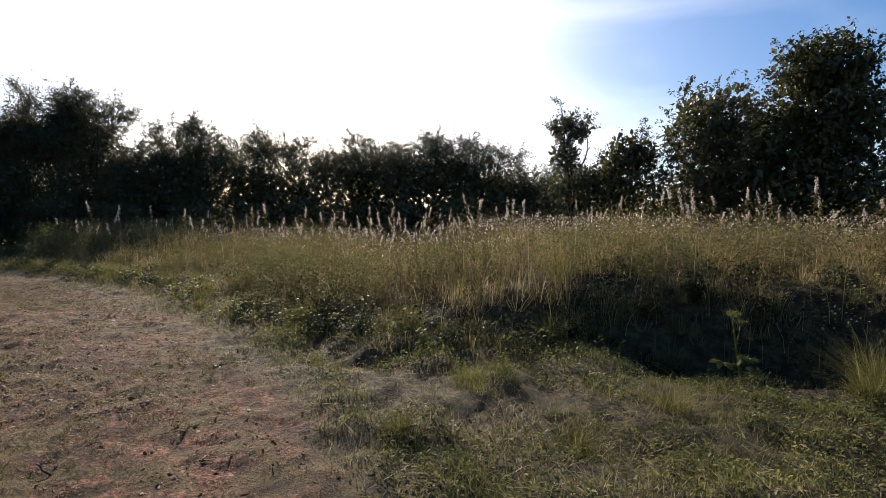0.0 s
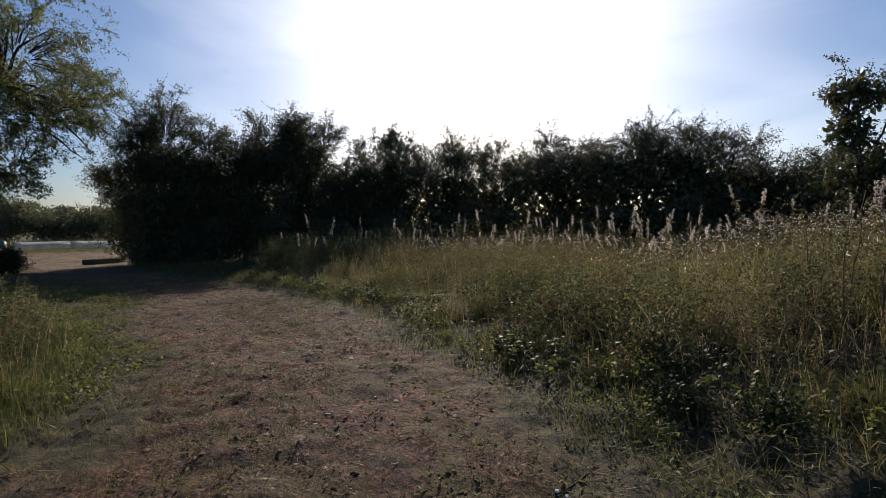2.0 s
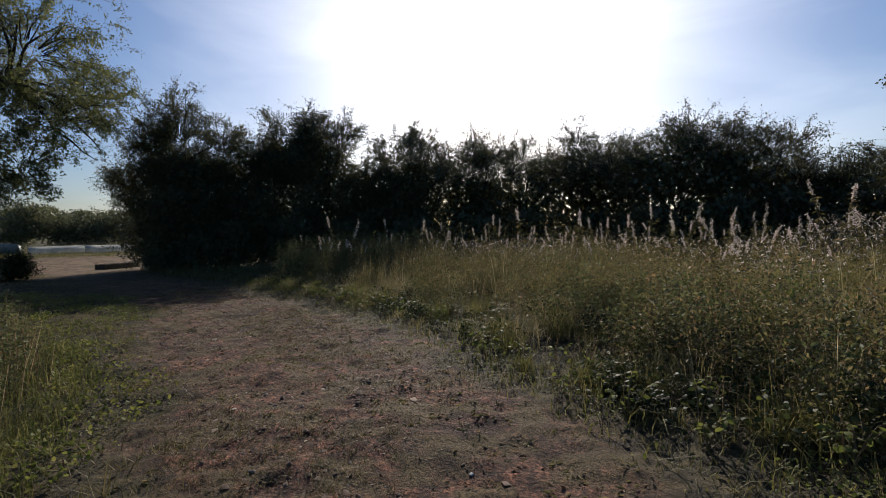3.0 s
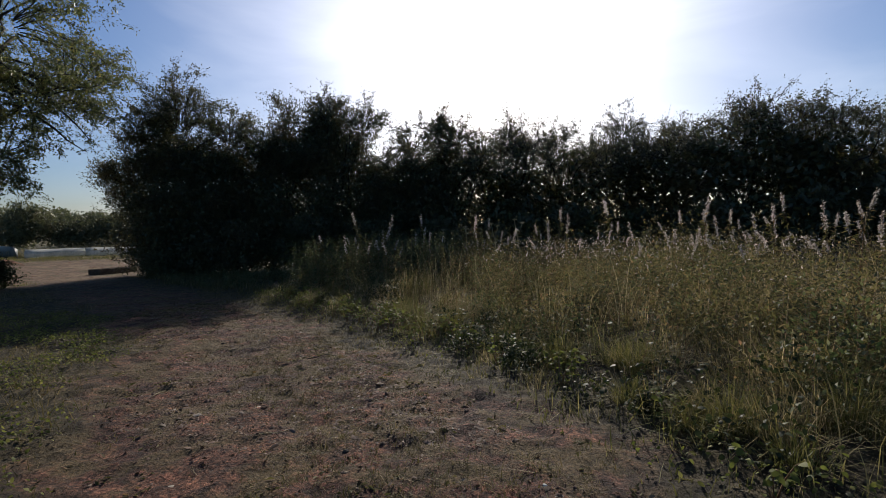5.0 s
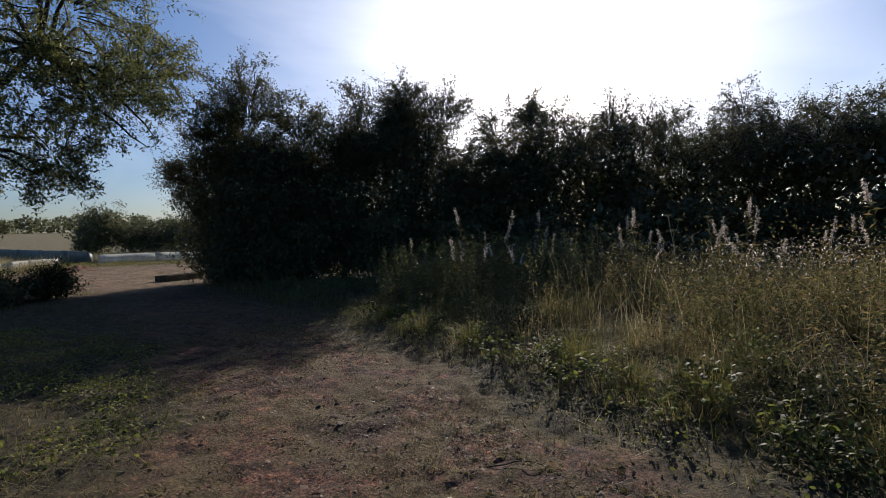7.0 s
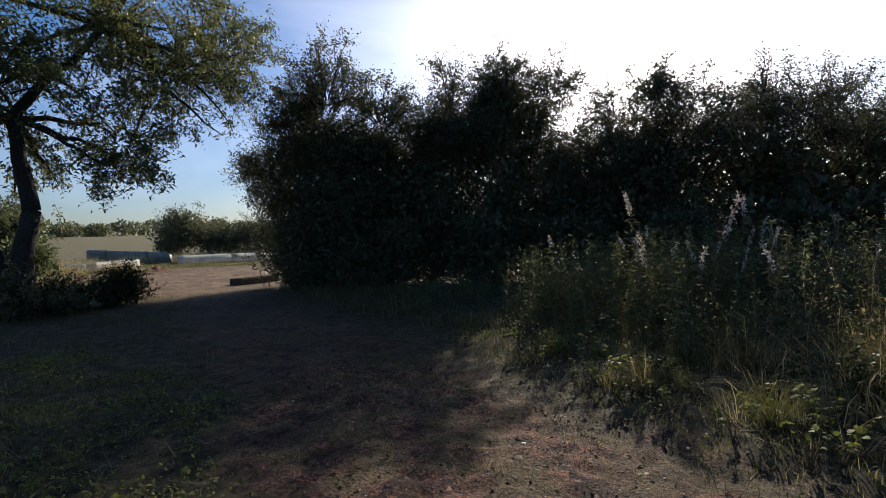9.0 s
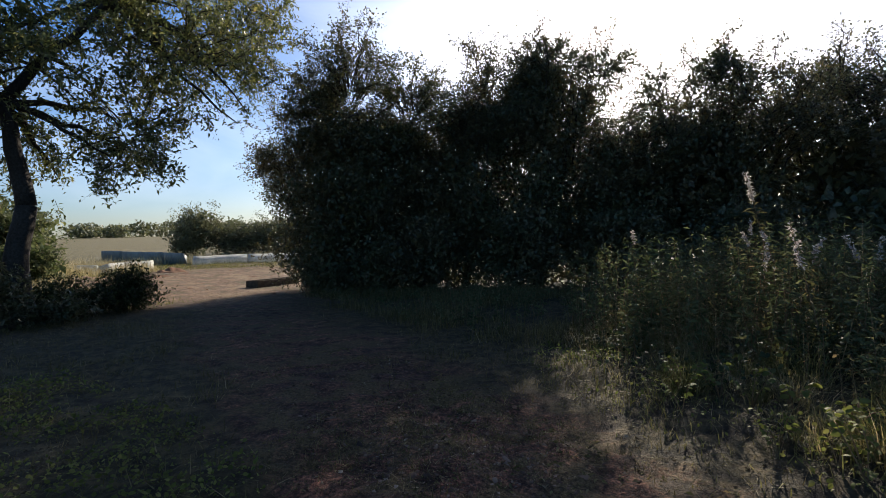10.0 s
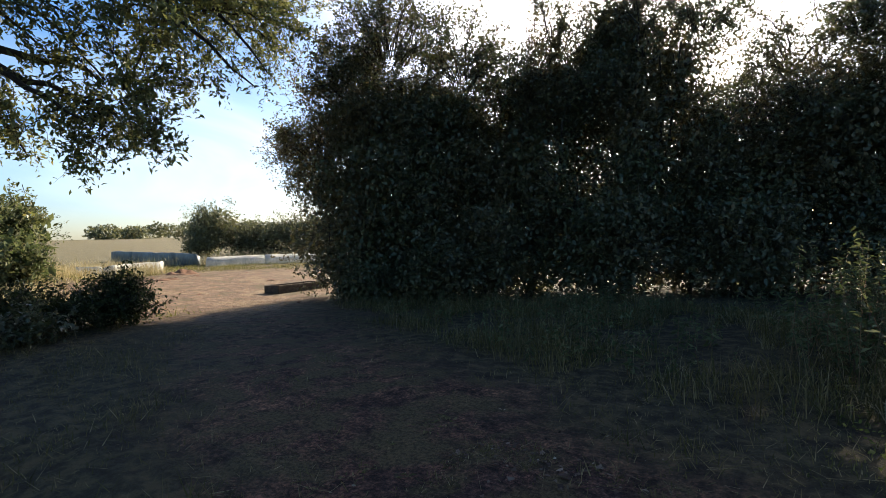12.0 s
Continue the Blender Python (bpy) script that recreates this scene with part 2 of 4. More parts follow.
def blades(p, h, w, lean, yaw=None, segs=2, r=rng):
    """Tapered, bent ribbons that stand at p."""
    n = len(p)
    yaw = r.random(n) * 6.2832 if yaw is None else yaw
    d = np.stack([np.cos(yaw), np.sin(yaw), np.zeros(n)], 1)
    turn = yaw + 1.57 + r.normal(0, 0.6, n)
    s = np.stack([np.cos(turn), np.sin(turn), np.zeros(n)], 1)
    rows = []
    for k in range(segs):
        u = k / segs
        c = p + d * (lean * h * u * u)[:, None]
        c[:, 2] += h * u * (1 - 0.35 * np.clip(lean, 0, 1.6) * u)
        half = s * (w * (1 - 0.45 * u) * 0.5)[:, None]
        rows += [c - half, c + half]
    c = p + d * (lean * h)[:, None]
    c[:, 2] += h * (1 - 0.35 * np.clip(lean, 0, 1.6))
    rows.append(c)
    m = 2 * segs + 1
    v = np.stack(rows, 1).reshape(-1, 3)
    f = []
    for k in range(segs - 1):
        a = 2 * k
        f += [(a, a + 1, a + 3), (a, a + 3, a + 2)]
    f.append((m - 3, m - 2, m - 1))
    f = (np.arange(n)[:, None, None] * m + np.array(f)[None]).reshape(-1, 3)
    return v, f


def leaves(p, size, aspect=0.55, tilt=0.8, r=rng, way=None, broad=False):
    """Folded pointed leaves, 4 corners each."""
    n = len(p)
    size = np.broadcast_to(size, n)[:, None]
    if way is None:
        a = r.random(n) * 6.2832
        e = r.normal(-0.15, tilt, n)
        way = np.stack([np.cos(a) * np.cos(e), np.sin(a) * np.cos(e), np.sin(e)], 1)
    side = np.cross(way, r.normal(0, 1, (n, 3)) * 0.6 + np.array([0, 0, 1.0]))
    side /= np.linalg.norm(side, axis=1)[:, None] + 1e-9
    up = np.cross(side, way)
    if broad:
        wide = side * size * aspect * 0.5
        lift_ = up * size * 0.08
        a_, b_ = p + way * size * 0.28 + lift_, p + way * size * 0.66 + lift_ * 0.6
        v = np.stack([p, a_ + wide * 0.9, b_ + wide * 0.8, p + way * size - lift_, b_ - wide * 0.8, a_ - wide * 0.9], 1).reshape(-1, 3)
        f = (np.arange(n)[:, None, None] * 6 + np.array([(0, 1, 5), (1, 2, 4), (1, 4, 5), (2, 3, 4)])[None]).reshape(-1, 3)
        return v, f
    mid = p + way * size * 0.45
    drop = up * size * 0.1
    v = np.stack([p, mid + side * size * aspect * 0.5 + drop, p + way * size - drop, mid - side * size * aspect * 0.5 + drop], 1).reshape(-1, 3)
    f = (np.arange(n)[:, None, None] * 4 + np.array([(0, 1, 2), (0, 2, 3)])[None]).reshape(-1, 3)
    return v, f


def tube(points, radii, sides=7):
    """A tapered, closed tube along points."""
    pts = np.asarray(points, float)
    n = len(pts)
    t = np.gradient(pts, axis=0)
    t /= np.linalg.norm(t, axis=1)[:, None] + 1e-9
    ref = np.where(np.abs(t[:, 2:3]) > 0.9, np.array([[1.0, 0, 0]]), np.array([[0, 0, 1.0]]))
    a = np.cross(t, ref)
    a /= np.linalg.norm(a, axis=1)[:, None] + 1e-9
    b = np.cross(t, a)
    ang = np.arange(sides) / sides * 6.2832
    ring = a[:, None] * np.cos(ang)[None, :, None] + b[:, None] * np.sin(ang)[None, :, None]
    v = (pts[:, None] + ring * np.asarray(radii, float)[:, None, None]).reshape(-1, 3)
    f = []
    for i in range(n - 1):
        for j in range(sides):
            q, w = i * sides + j, i * sides + (j + 1) % sides
            f += [(q, w, w + sides), (q, w + sides, q + sides)]
    e = (n - 1) * sides
    f += [(e, e + j, e + j + 1) for j in range(1, sides - 1)] + [(0, j + 1, j) for j in range(1, sides - 1)]
    return v, np.array(f)


def bent(a, b, sag, steps, r, wild=0.06):
    """A wandering line from a to b."""
    a, b = np.asarray(a, float), np.asarray(b, float)
    u = np.linspace(0, 1, steps)[:, None]
    line = a + (b - a) * u
    line[:, 2] += (sag * np.sin(u * math.pi))[:, 0]
    off = np.cumsum(r.normal(0, wild, (steps, 3)), 0) * np.linalg.norm(b - a) / steps
    return line + off * np.sin(u * math.pi)


def twigs(a, b, w):
    """Thin three-sided sticks from a to b, for many at once."""
    n = len(a)
    d = b - a
    s = np.cross(d, np.array([0.3, 0.2, 1.0]))
    s /= np.linalg.norm(s, axis=1)[:, None] + 1e-9
    q = np.cross(d, s)
    q /= np.linalg.norm(q, axis=1)[:, None] + 1e-9
    w = np.broadcast_to(w, n)[:, None]
    v = np.stack([a + s * w, a - s * w * 0.5 + q * w * 0.87, a - s * w * 0.5 - q * w * 0.87, b], 1).reshape(-1, 3)
    f = (np.arange(n)[:, None, None] * 4 + np.array([(0, 1, 3), (1, 2, 3), (2, 0, 3)])[None]).reshape(-1, 3)
    return v, f


def tree(name, base, blobs, leaf_mat, seed, label, category="tree", leaf=0.1, per=16, trunk_r=0.14, spray=0.26, aspect=0.6,
         core=0.0, shoots=0, stems=None, group="", limbs=2, lift=0.3, dense_from=0, core_leaf=(0.2, 0.4), sprigs=()):
    """A tree or bush. blobs: (centre, radii, clusters) of its crown, about the base; core: share of inner, larger leaves;
    sprigs: (centre, radii, branches) of arching leafy branches that break its outline."""
    r = np.random.default_rng(seed)
    x, y = base
    z = float(height(np.array([x]), np.array([y]))[0])
    ob = new(name)
    ob.location = (x, y, z - 0.05)
    tagged(ob, label, category, group)
    cl, ways, trunks = [], [], []
    heads = stems or [((0, 0, 0), (0.2, 0.1, min(b[0][2] for b in blobs) * 0.8))]
    for s0, s1 in heads:
        line = bent(s0, s1, 0, 8, r, 0.12)
        trunks.append(part("trunk", tube(line, trunk_r * np.clip(1.25 - 0.13 * line[:, 2], 0.4, 1.25), 9), BARK, ob, smooth_shade=True))
    tops = np.array([s1 for _, s1 in heads], float)
    for c, rad, n in blobs:
        c, rad = np.asarray(c, float), np.asarray(rad, float)
        q = r.normal(0, 1, (n, 3))
        q /= np.linalg.norm(q, axis=1)[:, None]
        reach = r.random(n) ** 0.42
        lump = 0.7 + 0.55 * lattice(q[:, 0] * 2 + c[0], q[:, 1] * 2 + q[:, 2] * 1.7 + c[2], 0.5, seed)
        pts = c + q * reach[:, None] * rad * lump[:, None]
        keep = pts[:, 2] > 0.15
        cl.append(pts[keep])
        ways.append(q[keep] + r.normal(0, 0.55, (int(keep.sum()), 3)) + np.array([0, 0, lift]))
        nearest = int(np.argmin(np.linalg.norm(tops - c - np.array([0, 0, 0.8 if lift < 0 else 0.0]), axis=1)))
        start = tops[nearest]
        for k in range(limbs):
            end = c + r.normal(0, 0.4, 3) * rad
            line = bent(start, end, 0.15, 8, r, 0.22)
            part("limb", tube(line, np.linspace(trunk_r * 0.42, 0.015, 8), 6), BARK, trunks[nearest], smooth_shade=True)
            cl.append(line[3:])
            ways.append(r.normal(0, 1, (5, 3)))
        for k in range(shoots):
            a = c + np.array([r.normal(0, 0.5) * rad[0], r.normal(0, 0.5) * rad[1], rad[2] * r.uniform(0.5, 0.85)])
            b = a + np.array([r.normal(0, 0.45), r.normal(0, 0.45), r.uniform(0.35, 0.95)])
            line = bent(a, b, 0.1, 8, r, 0.25)
            part("shoot", tube(line, np.linspace(0.014, 0.004, 8), 4), BARK, ob)
            cl.append(line[1:])
            ways.append(r.normal(0, 1, (7, 3)) + np.array([0, 0, 0.6]))
    wood = []
    for c, rad, n in sprigs:
        c, rad = np.asarray(c, float), np.asarray(rad, float)
        for k in range(n):
            q = r.normal(0, 1, 3) * np.array([1, 1, 0.9])
            q[2] = abs(q[2]) if lift >= 0 and k % 4 else q[2]
            q /= np.linalg.norm(q)
            line = bent(c + q * rad * 0.2, c + q * rad * r.uniform(0.7, 1.18), 0.12 * rad[2], 9, r, 0.3)
            wood.append(tube(line, np.linspace(0.022, 0.004, 9), 4))
            for i_ in range(2, 9):
                for side_ in range(2):
                    d3 = (line[i_] - line[i_ - 1]) / (np.linalg.norm(line[i_] - line[i_ - 1]) + 1e-6) * 0.7 + r.normal(0, 0.75, 3)
                    d3 /= np.linalg.norm(d3)
                    cl.append((line[i_] + d3 * spray * r.uniform(0.3, 1.0))[None])
                    ways.append(d3[None])
    if wood:
        tagged(part("branchwork", join(wood), BARK, ob), kind="stuff")
    pts, way = np.concatenate(cl), np.concatenate(ways)
    way /= np.linalg.norm(way, axis=1)[:, None] + 1e-9
    long = spray * r.uniform(0.6, 1.5, len(pts))[:, None]
    tagged(part("twig_spray", twigs(pts - way * long * 0.8, pts + way * long, 0.007), BARK, ob), kind="stuff")
    u = r.uniform(-0.6, 1.0, (len(pts), per, 1))
    p = (pts[:, None] + way[:, None] * long[:, None] * u).reshape(-1, 3) + r.normal(0, spray * 0.17, (len(pts) * per, 3))
    size = leaf * r.uniform(0.6, 1.4, len(p))
    p[:, 2] = np.maximum(p[:, 2], 0.05)
    crown = [leaves(p, size, aspect, 0.7, r)]
    if core:
        for c, rad, n in blobs:
            big = n >= dense_from
            m = int(n * (core if big else min(core, 2.0)))
            q = r.normal(0, 1, (m, 3))
            q /= np.linalg.norm(q, axis=1)[:, None]
            lump = 0.7 + 0.5 * lattice(q[:, 0] * 2 + c[0], q[:, 1] * 2 + q[:, 2] * 1.7 + c[2], 0.5, seed)
            inner = np.asarray(c) + q * (r.random(m) ** 0.45 * lump)[:, None] * np.asarray(rad) * 0.85
            inner[:, 2] = np.maximum(inner[:, 2], 0.05)
            crown.append(leaves(inner, r.uniform(*core_leaf, m) if big else r.uniform(0.06, 0.11, m), 0.6, 0.9, r))
    tagged(part("crown", join(crown), leaf_mat, ob), kind="stuff")
    return ob


# ---- ground: one sheet to the horizon ----
def spread(lo, hi, step, far):
    mid = np.arange(lo, hi + step / 2, step)
    out = [step]
    while sum(out) < far:
        out.append(out[-1] * 1.35)
    out = np.cumsum(out)
    return np.concatenate([lo - out[::-1], mid, mid[-1] + out])


gx, gy = spread(-14.5, 1.0, 0.048, 2600), spread(1.2, 13.4, 0.048, 2600)
X, Y = np.meshgrid(gx, gy)
gz = height(X, Y)
gn, gm = len(gx), len(gy)
idx = np.arange(gn * gm).reshape(gm, gn)
a, b, c, d = idx[:-1, :-1].ravel(), idx[:-1, 1:].ravel(), idx[1:, 1:].ravel(), idx[1:, :-1].ravel()
in_track, in_meadow, in_yard = inside(TRACK, X, Y), inside(MEADOW, X, Y), inside(YARD, X, Y)
wob = (lattice(X, Y, 1.1, 11) - 0.5) * 0.9 + (lattice(X, Y, 0.3, 12) - 0.5) * 0.5
bare = smooth(-0.35, 0.35, in_track + wob * 0.8)
yard = smooth(-1.0, 1.0, in_yard + wob * 2)
field = smooth(-3, 6, -inside([(-38, -60), (60, -60), (60, 70), (-30, 46), (-58, 33), (-40, 16)], X, Y))

m, t, bs = material("earth", 0.92)


def attr(tree_, name):
    n_ = tree_.nodes.new("ShaderNodeAttribute")
    n_.attribute_name = name
    return n_.outputs["Fac"]


n1, n2, n3, n4 = noise_tex(t, 0.9, 5), noise_tex(t, 6.0, 6, 0.7), noise_tex(t, 38.0, 5, 0.7), noise_tex(t, 2.3, 3)
soil = ramp(t, n1, [(0.38, (0.06, 0.031, 0.024)), (0.5, (0.104, 0.049, 0.033)), (0.62, (0.126, 0.063, 0.04))])
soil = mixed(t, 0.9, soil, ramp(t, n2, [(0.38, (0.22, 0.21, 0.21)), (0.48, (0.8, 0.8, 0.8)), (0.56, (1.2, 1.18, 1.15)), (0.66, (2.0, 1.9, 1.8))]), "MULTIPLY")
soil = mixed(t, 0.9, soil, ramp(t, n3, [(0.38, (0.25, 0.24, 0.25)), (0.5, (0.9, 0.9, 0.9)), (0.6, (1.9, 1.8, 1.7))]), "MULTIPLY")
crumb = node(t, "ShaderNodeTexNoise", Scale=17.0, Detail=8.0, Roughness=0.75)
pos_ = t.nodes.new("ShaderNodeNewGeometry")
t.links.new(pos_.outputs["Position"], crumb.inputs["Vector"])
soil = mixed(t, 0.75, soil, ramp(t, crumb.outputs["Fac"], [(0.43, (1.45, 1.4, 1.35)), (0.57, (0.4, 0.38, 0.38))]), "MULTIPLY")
soil = mixed(t, ramp(t, n4, [(0.45, (0, 0, 0)), (0.58, (0.85, 0.85, 0.85))]), soil, mixed(t, 0.8, (0.088, 0.064, 0.027), ramp(t, n3, [(0.4, (0.4, 0.4, 0.4)), (0.6, (1.6, 1.6, 1.6))]), "MULTIPLY"))
turf = ramp(t, n2, [(0.38, (0.018, 0.014, 0.008)), (0.5, (0.045, 0.037, 0.018)), (0.62, (0.1, 0.075, 0.035))])
yards = mixed(t, 0.6, ramp(t, n1, [(0.38, (0.1, 0.075, 0.035)), (0.48, (0.14, 0.085, 0.05)), (0.62, (0.19, 0.13, 0.07))]), ramp(t, n2, [(0.4, (0.3, 0.3, 0.3)), (0.6, (1.3, 1.3, 1.3))]), "MULTIPLY")
straw = ramp(t, n4, [(0.4, (0.085, 0.075, 0.035)), (0.6, (0.135, 0.115, 0.055))])
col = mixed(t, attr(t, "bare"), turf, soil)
col = mixed(t, attr(t, "yard"), col, yards)
col = mixed(t, attr(t, "field"), col, straw)
t.links.new(col, bs.inputs["Base Color"])
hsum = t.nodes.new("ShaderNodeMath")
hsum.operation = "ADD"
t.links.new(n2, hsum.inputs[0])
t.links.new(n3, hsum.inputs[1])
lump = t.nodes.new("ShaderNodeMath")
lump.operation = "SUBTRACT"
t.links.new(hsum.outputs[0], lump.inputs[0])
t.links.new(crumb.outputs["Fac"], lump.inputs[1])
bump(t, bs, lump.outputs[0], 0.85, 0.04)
EARTH = m
ground = new("ground", mesh_of("ground", np.stack([X.ravel(), Y.ravel(), gz.ravel()], 1),
                               np.concatenate([np.stack([a, b, c], 1), np.stack([a, c, d], 1)]), EARTH, True))
for name, val in (("bare", bare), ("yard", yard), ("field", field)):
    at = ground.data.attributes.new(name, "FLOAT", "POINT")
    at.data.foreach_set("value", val.ravel().astype(np.float32))
tagged(ground, "reddish-brown dirt track and rough grassy ground with a bare yard beyond", "ground", kind="structure")


def scatter(n, lo, hi, keep):
    """Points on the ground inside a box where keep(x, y) beats a random number."""
    x, y = rng.uniform(lo[0], hi[0], n), rng.uniform(lo[1], hi[1], n)
    k = keep(x, y) > rng.random(n)
    x, y = x[k], y[k]
    return np.stack([x, y, height(x, y)], 1)


# ---- hedge trees along the back of the meadow ----
def hedge_tree(x, y, top, wide, seed, thin=1.0, near=False, hollow=1.0, label="dark dense hawthorn tree in the tall hedge"):
    r = np.random.default_rng(seed + 900)
    h = top
    body = (0.6 if near else 0.54) if thin == 1 else 0.46
    mass = 1.0 if near else 0.8
    blobs = [((0, 0, h * 0.22), (wide * 1.5, wide * 1.0, h * 0.30), int(480 * mass)),
             ((r.normal(0, 0.2), 0, h * body), (wide * 1.3, wide * 1.0, h * 0.27), int(500 * mass))]
    sprigs = []
    for k in range(7):
        c = ((k - 3) / 2.8 * wide, r.uniform(-0.5, 0.5) * wide, h * r.uniform(0.58, 0.76))
        blobs.append((c, (wide * 0.5, wide * 0.5, h * 0.13), int((150 if near else 80) * thin)))
        sprigs.append((c, (wide * 0.62, wide * 0.62, h * 0.2), int(10 * thin) + 2))
    c = (r.normal(0, 0.15) * wide, 0, h * 0.8)
    blobs.append((c, (wide * 0.45, wide * 0.45, h * 0.12), int((170 if near else 90) * thin)))
    sprigs.append((c, (wide * 0.6, wide * 0.6, h * 0.2), 16))
    return tree("hedge_tree", (x, y), blobs, HEDGE, seed, label, "tree", leaf=0.082, per=12 if near else 7, core=17.0 * hollow if near else 3.8, core_leaf=(0.11, 0.2) if near else (0.2, 0.42), dense_from=300, shoots=2, group="hedge trees behind the meadow", trunk_r=0.12, spray=0.3, sprigs=sprigs)


HEDGE_PLAN = [(-21.1, 23.6, 6.6, 1.8, 0.8), (-19.0, 25.0, 8.7, 1.9, 1), (-16.3, 26.8, 5.8, 1.8, 0.8), (-13.8, 27.2, 7.6, 2.0, 0.8), (-11.2, 28.6, 7.3, 1.8, 0.75),
              (-9.0, 31.0, 7.2, 2.2, 0.9), (-6.4, 33.8, 8.3, 2.5, 1), (-3.8, 33.5, 7.4, 2.3, 1), (-1.2, 30.2, 7.5, 2.5, 1), (1.6, 30.6, 6.5, 2.4, 1),
              (4.2, 32.5, 5.8, 2.4, 1), (7.2, 31.5, 5.6, 2.4, 1)]
for k, (x, y, top, wide, thin) in enumerate(HEDGE_PLAN):
    hedge_tree(x, y, top, wide, 20 + k, thin, k < 4, 0.75 if k == 0 else 1.0)

# the squat, ivy-thick end of the hedge, with a thin top
tree("ivy_thicket", (-24.4, 21.1), [((0, 0, 1.4), (3.2, 2.2, 1.8), 660), ((0.2, 0, 3.2), (3.0, 2.1, 1.9), 660), ((1.7, 1.7, 1.5), (2.4, 1.8, 1.8), 420), ((1.5, 1.6, 3.4), (2.3, 1.8, 1.9), 460),
     ((1.2, 0.8, 4.9), (2.1, 1.8, 0.9), 300), ((-0.4, 0.2, 5.1), (2.5, 1.7, 1.0), 330), ((0.0, 0.3, 6.0), (2.0, 1.5, 0.9), 210), ((1.8, 1.4, 5.7), (1.4, 1.3, 0.8), 160), ((-1.5, 0.1, 5.8), (1.3, 1.2, 0.8), 110), ((-2.2, -0.4, 4.3), (1.4, 1.0, 0.9), 140), ((-2.5, -0.3, 3.2), (1.0, 0.9, 0.9), 90), ((2.9, 2.6, 4.6), (1.0, 1.0, 1.0), 100)],
     HEDGE, 61, "ivy-thick dark hedge end with thin leafy top branches", "bush", leaf=0.085, per=13, core=17.0, core_leaf=(0.09, 0.18), dense_from=220, shoots=2, spray=0.32,
     stems=[((-0.6, 0, 0), (-0.4, 0.1, 5.2)), ((0.8, 0.2, 0), (0.7, 0.4, 5.4))],
     sprigs=[((0.2, 0.4, 6.4), (2.4, 1.8, 2.8), 60), ((-1.5, 0.1, 5.8), (1.9, 1.4, 2.1), 36), ((1.9, 1.5, 5.8), (1.9, 1.6, 1.9), 34), ((3.2, 2.8, 5.2), (1.4, 1.4, 1.5), 18),
             ((-2.5, -0.4, 4.2), (1.9, 1.2, 1.3), 26), ((-2.4, -0.4, 3.2), (1.5, 1.1, 0.9), 14)])

# low growth at the hedge's foot
for k, (x, y, h, w) in enumerate([(-23.7, 19.9, 1.1, 1.1), (-22.3, 20.6, 1.5, 1.4), (-17.4, 25.0, 4.6, 1.5), (-18.7, 23.9, 4.4, 1.6), (-21.4, 21.6, 2.4, 1.5), (-18.9, 22.9, 2.6, 1.8), (-16.2, 24.2, 2.4, 1.8), (-13.2, 25.0, 2.3, 1.7), (-10.6, 26.4, 2.4, 1.8), (-8.4, 28.6, 2.6, 1.9),
                                  (-5.2, 30.9, 2.6, 2.1), (-2.4, 28.0, 2.4, 1.8), (0.8, 28.4, 2.4, 1.9), (3.2, 29.6, 2.4, 1.9), (6.2, 28.6, 2.6, 2.0), (9.4, 27.4, 2.8, 2.2), (12.8, 26.2, 2.9, 2.4), (16.2, 23.2, 2.9, 2.4), (19.0, 20.2, 2.9, 2.4)]):
    tree("hedge_bush", (x, y), [((0, 0, h * 0.4), (w, w * 0.7, h * 0.45), 260), ((0.3, 0, h * 0.75), (w * 0.7, w * 0.6, h * 0.3), 120)], HEDGE, 40 + k,
         "low dark bush at the foot of the hedge", "bush", leaf=0.09, per=6, core=10.0 if k < 8 else 3.6, core_leaf=(0.09, 0.17) if k < 8 else (0.2, 0.4), trunk_r=0.05, limbs=1, spray=0.28, group="bushes along the hedge foot")

# ---- trees at the far end of the meadow ----
tree("field_tree", (6.2, 24.2), [((0, 0, 5.5), (1.3, 0.9, 0.8), 140), ((-0.2, 0, 4.2), (0.8, 0.8, 0.9), 90), ((0.2, 0, 2.6), (1.7, 1.3, 1.5), 240), ((1.7, 0, 2.7), (1.5, 1.1, 1.4), 170)],
     HEDGE, 71, "small ragged tree with a tufted top behind the meadow", leaf=0.1, per=13, core=2.0, shoots=1)
tree("field_tree", (8.6, 24.0), [((0, 0, 2.2), (2.6, 1.8, 2.4), 380), ((0.6, 0, 4.2), (1.6, 1.2, 1.2), 150)], BROAD, 72,
     "leafy olive-green shrub tree behind the meadow", leaf=0.1, per=14, core=4.0, shoots=2)
tree("field_tree", (12.4, 22.4), [((0, 0, 2.6), (3.4, 2.4, 2.8), 600), ((0, 0, 5.3), (3.0, 2.0, 2.2), 460)], HEDGE, 73,
     "broad round-topped dark tree behind the meadow", leaf=0.11, per=15, core=4.5, shoots=1)
tree("field_tree", (14.6, 18.8), [((0, 0, 2.4), (3.4, 2.6, 2.6), 560), ((0.1, 0, 4.9), (2.6, 2.2, 1.9), 440), ((-0.2, 0, 6.8), (2.1, 1.7, 1.5), 320), ((-2.2, 0, 3.6), (1.2, 1.2, 1.8), 160)], BROAD, 74,
     "tall broad tree with sunlit olive leaves at its edge", leaf=0.12, per=15, core=4.5, shoots=1)

